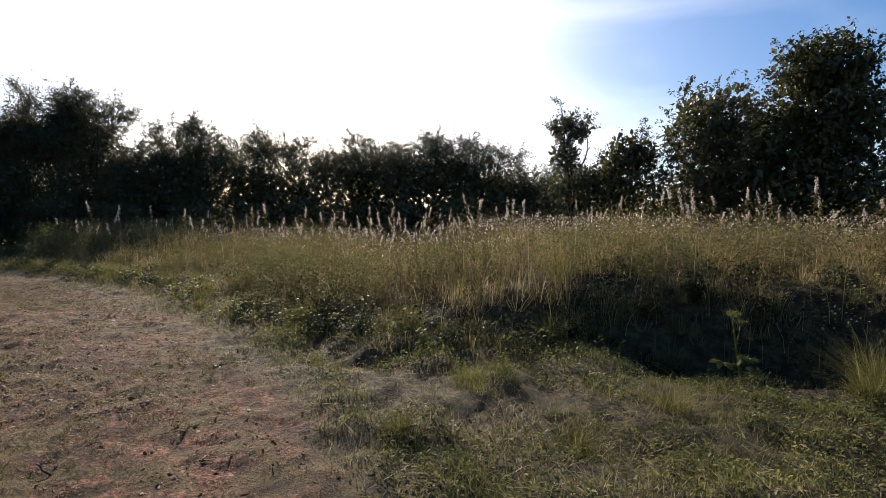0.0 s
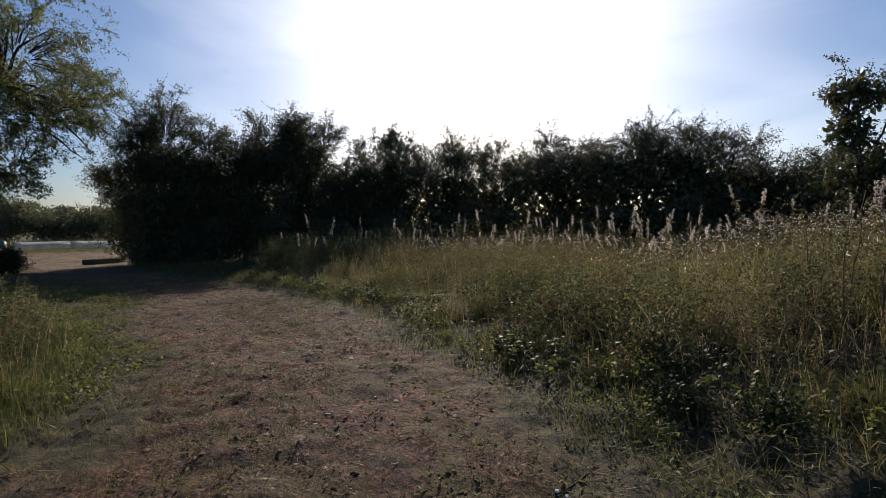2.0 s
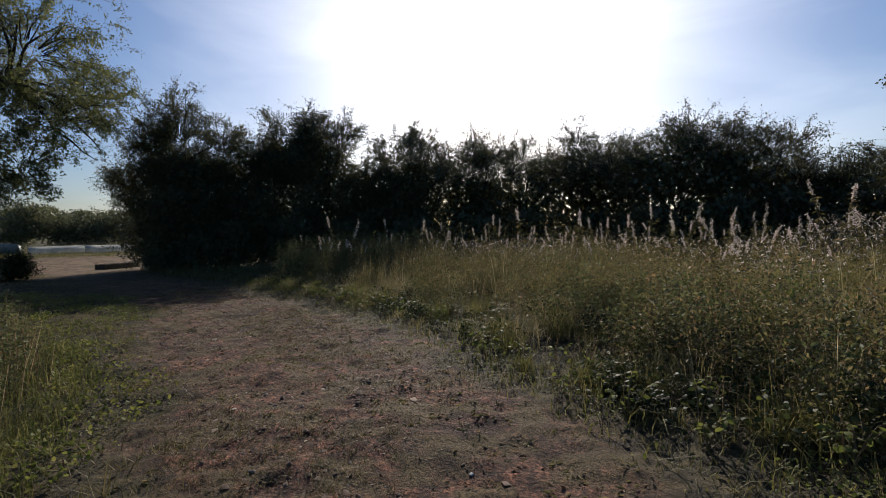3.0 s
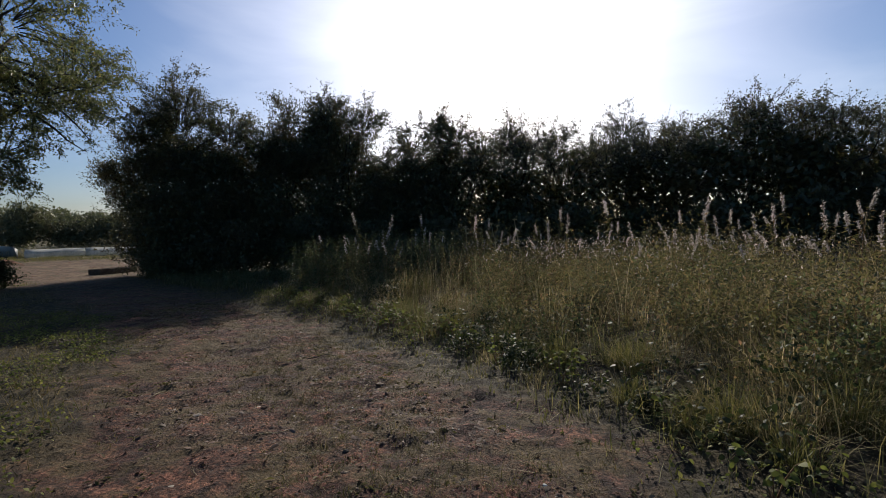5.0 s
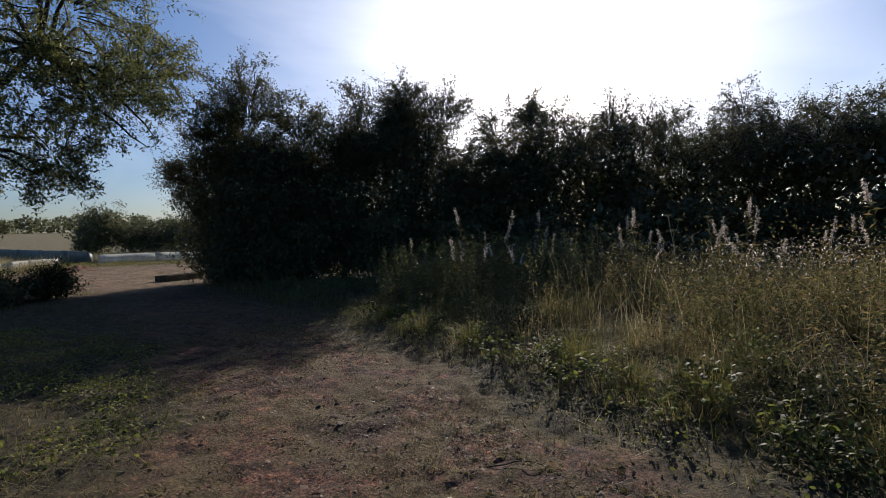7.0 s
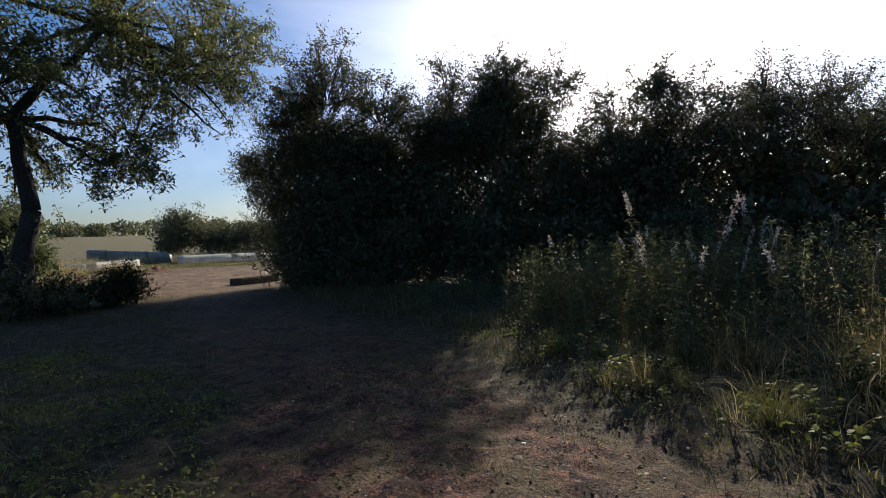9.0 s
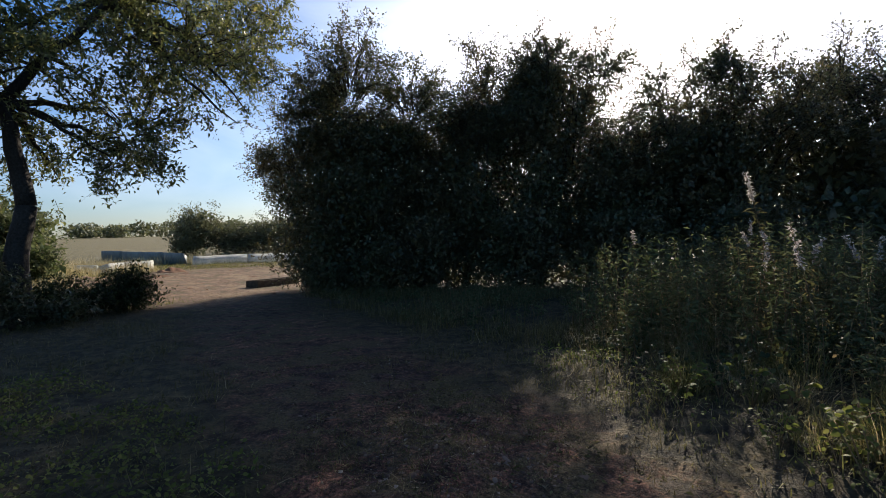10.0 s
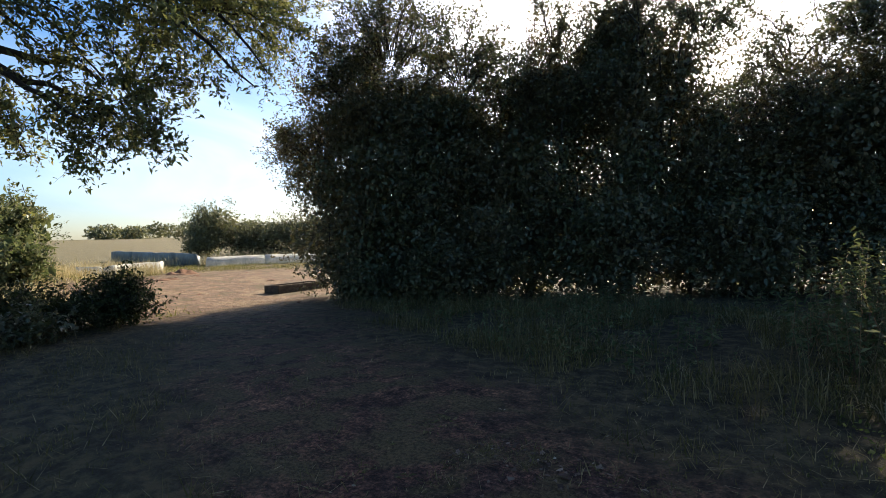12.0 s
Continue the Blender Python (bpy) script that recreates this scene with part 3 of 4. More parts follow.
# ---- the ash tree beside the gap ----
tree("ash_tree", (-25.2, 12.7), [((-1.5, 0.6, 8.6), (3.6, 3.2, 2.4), 136), ((-0.5, 3.6, 8.0), (2.4, 2.4, 2.0), 95), ((-2.6, 6.2, 8.6), (2.6, 2.4, 2.2), 105), ((0.0, 2.6, 11.0), (4.0, 4.0, 2.0), 133), ((-3.4, 4.2, 10.6), (3.0, 3.0, 2.2), 82), ((1.2, 1.2, 6.4), (2.2, 2.2, 1.5), 69),
     ((0.6, 3.6, 5.6), (1.6, 1.6, 1.1), 41), ((1.0, 1.9, 4.1), (1.2, 1.1, 1.1), 28), ((-3.0, -2.9, 7.0), (3.2, 3.0, 2.6), 95), ((0.3, -1.2, 5.0), (2.0, 1.6, 1.6), 60),
     ((-2.0, 1.2, 5.2), (2.4, 2.2, 1.8), 57), ((-1.2, 0.4, 3.2), (1.6, 1.7, 1.0), 24)],
     ASH, 81, "broad ash tree with two dark trunks, leaves hanging over the track", leaf=0.115, per=18, aspect=0.42, spray=0.34, trunk_r=0.21, lift=-0.35, limbs=3,
     stems=[((-0.2, -0.35, 0), (-0.3, -0.75, 2.9)), ((-0.3, -0.75, 2.9), (-0.9, -0.6, 6.8)), ((0.1, 0.15, 0), (0.0, 0.3, 2.6)), ((0.0, 0.3, 2.6), (-0.1, 0.0, 4.8)), ((-0.1, 0.0, 4.8), (0.1, 2.0, 7.6))],
     sprigs=[((0.2, 3.4, 6.6), (2.6, 2.6, 1.8), 34), ((0.6, 2.2, 4.4), (1.5, 1.5, 1.5), 18), ((0.6, -0.6, 5.2), (2.4, 2.2, 2.0), 34), ((-2.2, 6.2, 8.2), (2.8, 2.8, 2.4), 34), ((1.2, 2.0, 8.6), (3.2, 3.2, 2.4), 30)])
tree("ivy_stump", (-24.4, 12.4), [((0, 0, 0.5), (0.6, 0.55, 0.75), 170), ((-0.2, 1.0, 0.3), (0.6, 0.7, 0.35), 90)], HEDGE, 82, "ivy-covered stump at the foot of the ash", "stump", leaf=0.07, per=20, core=4.0, core_leaf=(0.08, 0.14), trunk_r=0.12, limbs=1, spray=0.14)
# takes the darkened bramble leaf colour, so its shaded side reads dark
tree("shrub", (-25.9, 15.0), [((0, 0, 0.45), (1.05, 0.95, 0.55), 300), ((0.1, 0.2, 0.75), (0.5, 0.45, 0.45), 110), ((-0.2, -1.4, 0.45), (1.1, 1.2, 0.55), 300)], SHADED_BRAMBLE, 83, "low bramble shrub beside the gap, leaf colour darkened for its shaded side", "bush", leaf=0.06, per=16, core=4.0, core_leaf=(0.08, 0.14), trunk_r=0.03, limbs=1, spray=0.22)
tree("shrub", (-34.2, 14.9), [((0, 0, 0.9), (1.3, 1.2, 0.9), 230)], NETTLE, 84, "sunlit green bush behind the ash tree", "bush", leaf=0.09, per=16, core=3.0, trunk_r=0.05, limbs=1)
tree("shrub", (-38.0, 15.2), [((0, 0, 1.5), (2.2, 1.9, 1.5), 420)], NETTLE, 85, "rounded green bush on the bank at the edge of the yard", "bush", leaf=0.1, per=15, core=3.0, trunk_r=0.05, limbs=1)

# ---- the yard beyond the gap ----
def wall_run(name, pts, high, thick, mat, label, seed, rise=0.05):
    """A low sheeted barrier in panels along pts, its top a little uneven."""
    r = np.random.default_rng(seed)
    ob = new(name)
    x0, y0 = pts[0]
    z0 = float(height(np.array([x0]), np.array([y0]))[0])
    ob.location = (x0, y0, z0)
    tagged(ob, label, "barrier")
    for (ax, ay), (bx, by) in zip(pts, pts[1:]):
        n = max(1, round(math.hypot(bx - ax, by - ay) / 3.0))
        for k in range(n):
            p, q = [np.array([ax + (bx - ax) * u, ay + (by - ay) * u]) for u in (k / n, (k + 1) / n - 0.006)]
            side = np.array([-(q - p)[1], (q - p)[0]]) / np.linalg.norm(q - p) * thick / 2
            v, f, m_ = [], [], 7
            for i in range(m_):
                c = p + (q - p) * i / (m_ - 1)
                g = float(height(c[:1], c[1:])[0]) - 0.04 - z0
                top = g + high + r.normal(0, 0.012) + 0.025 * math.sin((i / 6 + k) * 1.3)
                for sx, zz in ((-1.04, g), (-1.0, top - 0.22), (-0.93, top - 0.19), (0.88, top), (1.0, top - 0.04), (1.04, g)):
                    e = c + side * (sx + r.normal(0, 0.015)) - pts[0]
                    v.append((e[0], e[1], zz))
            for i in range(m_ - 1):
                for j in range(6):
                    a_, b_ = i * 6 + j, i * 6 + (j + 1) % 6
                    f += [(a_, b_, b_ + 6), (a_, b_ + 6, a_ + 6)]
            e = (m_ - 1) * 6
            f += [(0, j + 1, j) for j in range(1, 5)] + [(e, e + j, e + j + 1) for j in range(1, 5)]
            part("panel", (np.array(v), np.array(f)), mat, ob)
    return ob


wall_run("white_barrier", [(-45.1, 26.0), (-41.7, 32.0), (-36.0, 41.0)], 0.58, 1.1, WHITE, "low white sheeted barrier along the bare yard", 1)
wall_run("grey_barrier", [(-45.6, 25.7), (-50.5, 25.2), (-57.0, 24.6)], 0.8, 0.3, SLATE, "low blue-grey sheeted barrier at the back of the yard", 2)
wall_run("white_barrier", [(-43.6, 22.6), (-43.0, 20.8), (-42.2, 19.6), (-42.6, 18.7)], 0.56, 0.9, WHITE, "short curved piece of white sheeted barrier", 3)


def open_box(name, x, y, turn, size, wall, mat, label, category):
    """A long open trough: four sides and a bottom, each its own part."""
    lx, ly, lz = size
    ob = new(name)
    ob.location = (x, y, float(height(np.array([x]), np.array([y]))[0]) - 0.03)
    ob.rotation_euler[2] = radians(turn)
    tagged(ob, label, category)
    for nm, cx, cy, cz, sx, sy, sz in (("long_side", 0, ly / 2 - wall / 2, lz / 2, lx, wall, lz), ("long_side", 0, -ly / 2 + wall / 2, lz / 2, lx, wall, lz),
                                       ("end_side", lx / 2 - wall / 2, 0, lz / 2, wall, ly - 2 * wall - 0.006, lz - 0.01), ("end_side", -lx / 2 + wall / 2, 0, lz / 2, wall, ly - 2 * wall - 0.006, lz - 0.01),
                                       ("bottom", 0, 0, 0.05, lx - 2 * wall - 0.006, ly - 2 * wall - 0.006, 0.06)):
        bm = bmesh.new()
        bmesh.ops.create_cube(bm, size=1)
        bmesh.ops.scale(bm, vec=(sx, sy, sz), verts=bm.verts)
        bmesh.ops.bevel(bm, geom=bm.edges[:], offset=0.012, segments=1, affect="EDGES")
        bmesh.ops.translate(bm, vec=(cx, cy, cz), verts=bm.verts)
        me = bpy.data.meshes.new(nm)
        bm.to_mesh(me)
        bm.free()
        me.materials.append(mat)
        new(nm, me).parent = ob
    return ob


open_box("trough", -28.95, 21.4, 97, (2.0, 0.7, 0.32), 0.05, RUST, "low dark timber trough on the bare soil", "trough")
tree("far_hedge", (-52.0, 28.6), [((1.2, 0.6, 2.5), (2.4, 2.2, 1.9), 360), ((0.0, 0.3, 1.4), (1.9, 1.7, 1.5), 240)] + [((x_, x_ * 1.3, 1.55 + 0.2 * math.sin(x_ * 1.7)), (1.9, 1.7, 1.7), 240) for x_ in range(2, 16, 1)],
     FAR, 86, "sunlit grey-green hedge behind the white barrier", "hedge", leaf=0.15, per=6, core=5.0, core_leaf=(0.18, 0.34), trunk_r=0.05, limbs=1, shoots=2, spray=0.42, lift=0.7)
far = []
for k in range(46):
    az = radians(rng.uniform(44, 100))
    dd = rng.uniform(235, 300)
    fx, fy = -14.5 - math.sin(az) * dd, 11.6 + math.cos(az) * dd
    n_ = 420
    q_ = rng.normal(0, 1, (n_, 3))
    q_ /= np.linalg.norm(q_, axis=1)[:, None]
    hh = rng.uniform(2.6, 5.0)
    pp = q_ * np.array([rng.uniform(4, 8), rng.uniform(4, 8), hh]) * (rng.random((n_, 1)) ** 0.3) + np.array([fx, fy, float(height(np.array([fx]), np.array([fy]))[0]) + hh * 0.8])
    far.append(leaves(pp, rng.uniform(0.8, 1.6, n_), 0.8, 0.9))
stuff("far_woods", join(far), FAR, "distant line of trees across the stubble field", "woods")

# ---- meadow ----
def in_view(x, y):
    return smooth(-4.0, 1.5, y) * smooth(17, 9, x)


def tall_keep(x, y):
    d_ = inside(MEADOW, x, y)
    clump = 0.12 + 0.88 * smooth(0.35, 0.6, lattice(x, y, 0.6, 21))
    low_ = 1 - 0.8 * smooth(0.5, 0.1, d_) * smooth(0.42, 0.58, lattice(x, y, 0.9, 24))
    return low_ * (d_ > -0.25) * (0.25 + 0.75 * smooth(9.0, 2.0, d_)) * clump * in_view(x, y)


c_ = scatter(15000, (-15.5, 0), (17, 24), tall_keep)
d_ = inside(MEADOW, c_[:, 0], c_[:, 1])
NB = 20
tall = (0.22 + 0.32 * smooth(-0.2, 1.2, d_)) * (0.25 + 1.0 * lattice(c_[:, 0], c_[:, 1], 0.9, 22)) * (0.55 + 0.9 * lattice(c_[:, 0], c_[:, 1], 2.2, 27)) * rng.uniform(0.7, 1.3, len(c_))
yaw = rng.random((len(c_), NB)) * 6.2832
reach = rng.random((len(c_), NB)) ** 0.6 * (0.07 + 0.1 * tall)[:, None]
p = np.repeat(c_, NB, 0)
p[:, 0] += (np.cos(yaw) * reach).ravel()
p[:, 1] += (np.sin(yaw) * reach).ravel()
lean = np.repeat(rng.uniform(0.3, 1.3, len(c_)), NB) * rng.uniform(0.3, 1.7, len(p))
drift = np.repeat(rng.normal(0, 0.5, len(c_)), NB)
deep = np.repeat(np.clip(d_, 0, 8), NB)
stuff("meadow_grass", blades(p, np.repeat(tall, NB) * rng.uniform(0.5, 1.3, len(p)), rng.uniform(0.003, 0.008, len(p)) * (1 + 0.1 * deep), lean, yaw=yaw.ravel() + drift, segs=2), GRASS,
      "tall uncut meadow grass in tussocks, green turning straw-yellow", "grass")
# bent seed heads above the grass
p = scatter(9000, (-15, 3), (17, 24), lambda x, y: (inside(MEADOW, x, y) > 0.3) * smooth(0.35, 0.65, lattice(x, y, 1.3, 26)) * in_view(x, y))
stuff("grass_stalks", blades(p, rng.uniform(0.6, 1.15, len(p)) * (0.6 + 0.4 * smooth(0.2, 2, inside(MEADOW, p[:, 0], p[:, 1]))), rng.uniform(0.005, 0.009, len(p)), rng.gamma(2.0, 0.22, len(p)), segs=3), STRAW,
      "pale dry flowering stalks above the meadow grass", "grass")


def weed_stems(p, h, n_leaf, leaf, mat_leaf, mat_stem, name, label, category):
    """Leafy upright stems, joined."""
    n_ = len(p)
    lean = rng.normal(0, 0.12, (n_, 2)) * h[:, None]
    top = p + np.stack([lean[:, 0], lean[:, 1], h], 1)
    stuff(name + "_stems", twigs(p, top, 0.005), mat_stem, "thin dry stems of " + label, category)
    u = rng.uniform(0.15, 1.0, (n_, n_leaf, 1))
    q = (p[:, None] + (top - p)[:, None] * u).reshape(-1, 3)
    size = leaf * np.repeat(h / h.mean(), n_leaf) * (1.25 - 0.7 * u.reshape(-1)) * rng.uniform(0.7, 1.3, len(q))
    stuff(name, leaves(q, size, 0.3, 0.45), mat_leaf, label, category)


p = scatter(26000, (-15, 4), (17, 23), lambda x, y: (inside(MEADOW, x, y) > 0.0) * (0.25 + 0.75 * smooth(0.4, 0.6, lattice(x, y, 1.4, 23))) * in_view(x, y) * (0.12 + 0.88 * smooth(6, 2, inside(MEADOW, x, y))) * 0.7)
d_ = inside(MEADOW, p[:, 0], p[:, 1])
weed_stems(p, (0.3 + 0.5 * smooth(0.0, 2.2, d_)) * rng.uniform(0.6, 1.3, len(p)), 20, 0.062, WEED, REDSTEM, "meadow_weeds", "leafy meadow weeds among the grass", "weeds")
STAND = [(-15.0, 17.6), (-13.9, 15.9), (-11.8, 15.0), (-9.6, 15.6), (-8.5, 18.0), (-11, 20), (-14.5, 20)]
p = scatter(1700, (-15, 14), (-8, 20), lambda x, y: smooth(-0.1, 0.5, inside(STAND, x, y)) * 0.8)
weed_stems(p, rng.uniform(0.5, 1.4, len(p)), 36, 0.085, NETTLE, REDSTEM, "tall_weeds", "tall leafy nettles and willowherb in a shaded stand", "weeds")

# rounded mounds of leafy weeds, with hollows between them
def mounds(name, n, reach, lo_h, hi_h, leaf, count, mat_, label, near=0.05, broad=False):
    c_ = scatter(n * 6, (-14, 4), (13, 20), lambda x, y: smooth(near - 0.2, near + 0.2, inside(MEADOW, x, y)) * smooth(reach + 1.5, reach, inside(MEADOW, x, y)) * in_view(x, y) * smooth(0.35, 0.6, lattice(x, y, 1.6, 131)))[:n]
    h_ = rng.uniform(lo_h, hi_h, len(c_)) * (0.55 + 0.45 * smooth(0.1, 1.5, inside(MEADOW, c_[:, 0], c_[:, 1])))
    w_ = h_ * rng.uniform(0.5, 0.95, len(c_))
    q = rng.normal(0, 1, (len(c_), count, 3))
    q[..., 2] = np.abs(q[..., 2])
    q /= np.linalg.norm(q, axis=2)[..., None]
    out = rng.uniform(0.55, 1.12, (len(c_), count, 1)) * (0.75 + 0.5 * lattice(q[..., 0] * 3 + c_[:, :1], q[..., 1] * 3 + q[..., 2] * 2, 0.7, 132))[..., None]
    p = (c_[:, None] + q * out * np.stack([w_, w_, h_], 1)[:, None]).reshape(-1, 3)
    way = q.reshape(-1, 3) * np.array([1, 1, 0.5]) + rng.normal(0, 0.5, (len(p), 3))
    way /= np.linalg.norm(way, axis=1)[:, None]
    stuff(name, leaves(p, leaf * rng.uniform(0.6, 1.4, len(p)), 0.5, way=way, broad=broad), mat_, label, "weeds")


# these front mounds carry shade in their leaf colour
mounds("bramble_mounds", 300, 0.7, 0.2, 0.5, 0.046, 360, SHADED_BRAMBLE, "bramble mounds along the front of the meadow, leaf colour darkened for shade", 0.0, True)
mounds("leafy_mounds", 300, 7.0, 0.45, 1.05, 0.038, 520, WEED, "rounded leafy weeds rising out of the meadow grass", 0.5)
mounds("tall_weed_mounds", 36, 6.0, 0.95, 1.35, 0.04, 620, WEED, "tall brownish weeds standing above the meadow", 1.6)
mounds("nettle_mounds", 130, 6.0, 0.45, 0.95, 0.042, 480, NETTLE, "nettle clumps in the meadow", 0.4)

# great arching tussocks: fresh green ones, and ones turned to straw that flop over
def grass_mounds(name, n, blade_n, lo_h, hi_h, flop, mat_, label, seed, near):
    c_ = scatter(n * 9, (-14, 4), (13, 20), lambda x, y: smooth(near - 0.3, near + 0.1, inside(MEADOW, x, y)) * smooth(9, 5, inside(MEADOW, x, y)) * in_view(x, y) * (0.1 + 0.9 * smooth(0.42, 0.6, lattice(x, y, 1.0, seed))))[:n]
    h_ = rng.uniform(lo_h, hi_h, len(c_)) * (0.55 + 0.45 * smooth(0.0, 1.6, inside(MEADOW, c_[:, 0], c_[:, 1])))
    yaw = rng.random((len(c_), blade_n)) * 6.2832
    reach = rng.random((len(c_), blade_n)) ** 0.7 * (0.36 * h_)[:, None]
    p = np.repeat(c_, blade_n, 0)
    p[:, 0] += (np.cos(yaw) * reach).ravel()
    p[:, 1] += (np.sin(yaw) * reach).ravel()
    heading = yaw + (rng.normal(0, 1.2, len(c_)) * flop)[:, None] + rng.normal(0, 0.5, yaw.shape)
    stuff(name, blades(p, np.repeat(h_, blade_n) * rng.uniform(0.4, 1.15, len(p)), rng.uniform(0.003, 0.007, len(p)), rng.gamma(2.2, 0.42, len(p)), yaw=heading.ravel(), segs=2), mat_, label, "grass")


LUSH = leaf_material("lush_grass", [(0.0, (0.07, 0.085, 0.025)), (0.6, (0.17, 0.165, 0.055)), (1.0, (0.38, 0.32, 0.16))], 0.45, 0.6, patch=(0.2, 0.18, 0.075))
grass_mounds("green_tussocks", 360, 160, 0.3, 0.7, 0.4, LUSH, "arching tussocks of fresh green meadow grass", 141, 0.15)
grass_mounds("straw_tussocks", 200, 150, 0.3, 0.75, 1.0, GRASS, "flopped tussocks of meadow grass turning to straw", 142, 0.4)

# low broad leaves along the meadow's edge
p = scatter(130000, (-15, 4), (9, 17), lambda x, y: smooth(-0.3, 0.1, inside(MEADOW, x, y)) * smooth(1.2, 0.3, inside(MEADOW, x, y)) * smooth(0.42, 0.58, lattice(x, y, 0.9, 24)))
p[:, 2] += rng.uniform(0.02, 0.42, len(p)) * smooth(-0.6, 0.2, inside(MEADOW, p[:, 0], p[:, 1])) * (0.4 + 0.8 * lattice(p[:, 0], p[:, 1], 0.5, 25))
stuff("bramble_patch", leaves(p, rng.uniform(0.025, 0.065, len(p)), 0.7, 0.55, broad=True), SHADED_BRAMBLE, "low brambles and broad leaves edging the meadow, coloured dark for shade", "brambles")

# ---- short grass on the verges and the track ----
def turf_keep(x, y):
    t_, m_ = inside(TRACK, x, y), inside(MEADOW, x, y)
    w_ = (lattice(x, y, 1.1, 11) - 0.5) * 0.9
    out = smooth(0.25, -0.5, t_ + w_) * (m_ < 0.2)
    tufts = 0.5 * smooth(0.58, 0.75, lattice(x, y, 0.9, 31)) * smooth(0.45, 0.65, lattice(x, y, 0.22, 32))
    mid_ = 0.22 * smooth(1.7, 0.6, t_) * smooth(0.5, 0.7, lattice(x, y, 0.5, 33))
    return np.clip(out * (0.3 + 0.7 * smooth(0.25, 0.6, lattice(x, y, 0.35, 34))) + tufts + mid_, 0, 1) * (inside(YARD, x, y) < -1)


p = scatter(260000, (-26, -1.0), (6.5, 18), turf_keep)
h = (0.02 + 0.26 * lattice(p[:, 0], p[:, 1], 0.9, 35) * lattice(p[:, 0], p[:, 1], 0.25, 36)) * rng.uniform(0.5, 1.5, len(p)) * np.where(inside(TRACK, p[:, 0], p[:, 1]) > 0, 0.6, 1.0)
stuff("verge_grass", blades(p, h, rng.uniform(0.004, 0.009, len(p)), rng.gamma(2.0, 0.5, len(p)), segs=1), TURF, "short trodden grass on the verges and in tufts on the track", "grass")

# rank growth on the bank beside the track
RANK = [(-4.5, 2.6), (-6.1, 4.7), (-8.4, 6.6), (-10.2, 7.4), (-12.5, 6.0), (-10, 1.5), (-6, -1)]
p = scatter(90000, (-13, -1), (-4, 8), lambda x, y: (inside(RANK, x, y) > -0.2) * (0.4 + 0.6 * smooth(0.3, 0.6, lattice(x, y, 0.5, 41))))
d_ = inside(RANK, p[:, 0], p[:, 1])
stuff("bank_grass", blades(p, (0.16 + 0.4 * smooth(-0.1, 1.2, d_)) * rng.uniform(0.5, 1.3, len(p)), rng.uniform(0.004, 0.009, len(p)), rng.gamma(2.0, 0.35, len(p)), segs=2), BANK,
      "rank green grass on the bank beside the track", "grass")
p = scatter(7500, (-13, 1), (-4, 8), lambda x, y: smooth(0.05, 0.5, inside(RANK, x, y)) * smooth(2.6, 1.6, inside(RANK, x, y)))
weed_stems(p, rng.uniform(0.45, 1.05, len(p)) * (0.6 + 0.4 * smooth(0, 0.8, inside(RANK, p[:, 0], p[:, 1]))), 14, 0.07, NETTLE, REDSTEM, "bank_weeds", "branching grey-green weeds on the bank", "weeds")

# dry grass: cut swathes on the verge, and beside the yard
p = scatter(24000, (-4, 1), (7, 7), lambda x, y: (inside(MEADOW, x, y) < 0.1) * (inside(TRACK, x, y) < -0.5) * smooth(0.45, 0.7, lattice(x, y, 0.8, 51)))
stuff("cut_straw", blades(p + np.array([0, 0, 0.02]), rng.uniform(0.03, 0.08, len(p)), rng.uniform(0.003, 0.006, len(p)), rng.uniform(1.0, 2.6, len(p)), yaw=rng.normal(2.4, 0.9, len(p)) + (lattice(p[:, 0], p[:, 1], 0.7, 53) - 0.5) * 3, segs=2), STRAW,
      "cut dry straw lying on the verge", "straw")
p = scatter(30000, (-48, 11), (-29, 22), lambda x, y: smooth(0.5, -0.6, inside(YARD, x, y)) * smooth(0.3, 0.6, lattice(x, y, 1.2, 52)))
stuff("dry_grass", blades(p, rng.uniform(0.3, 0.8, len(p)), rng.uniform(0.012, 0.03, len(p)), rng.gamma(2.0, 0.25, len(p)), segs=2), STRAW, "dry pale grass at the edge of the yard", "grass")
p = scatter(14000, (-50, 18), (-36, 42), lambda x, y: smooth(-44.5, -47, x - (y - 26) * 0.55) * 0.9)
stuff("barrier_grass", blades(p, rng.uniform(0.4, 0.9, len(p)), rng.uniform(0.012, 0.03, len(p)), rng.gamma(2.0, 0.25, len(p)), segs=2), STRAW, "dry pale grass behind the white barrier", "grass")

# ---- loose stones and litter on the track ----
def pebbles(p, size, r=rng):
    n_ = len(p)
    base_ = np.array([(1, 0, -0.2), (0, 1, -0.2), (-1, 0, -0.2), (0, -1, -0.2), (0, 0, 0.3)], float)
    v = p[:, None] + base_[None] * size[:, None, None] * r.uniform(0.6, 1.2, (n_, 5, 1)) + r.normal(0, 0.2, (n_, 5, 3)) * size[:, None, None]
    f = np.array([(0, 1, 4), (1, 2, 4), (2, 3, 4), (3, 0, 4)])
    return v.reshape(-1, 3), (np.arange(n_)[:, None, None] * 5 + f[None]).reshape(-1, 3)


def lane(x, y):
    t_ = inside(TRACK, x, y)
    return smooth(0.1, 0.7, t_) * (0.1 + 0.9 * smooth(0.42, 0.62, lattice(x, y, 1.2, 61)))


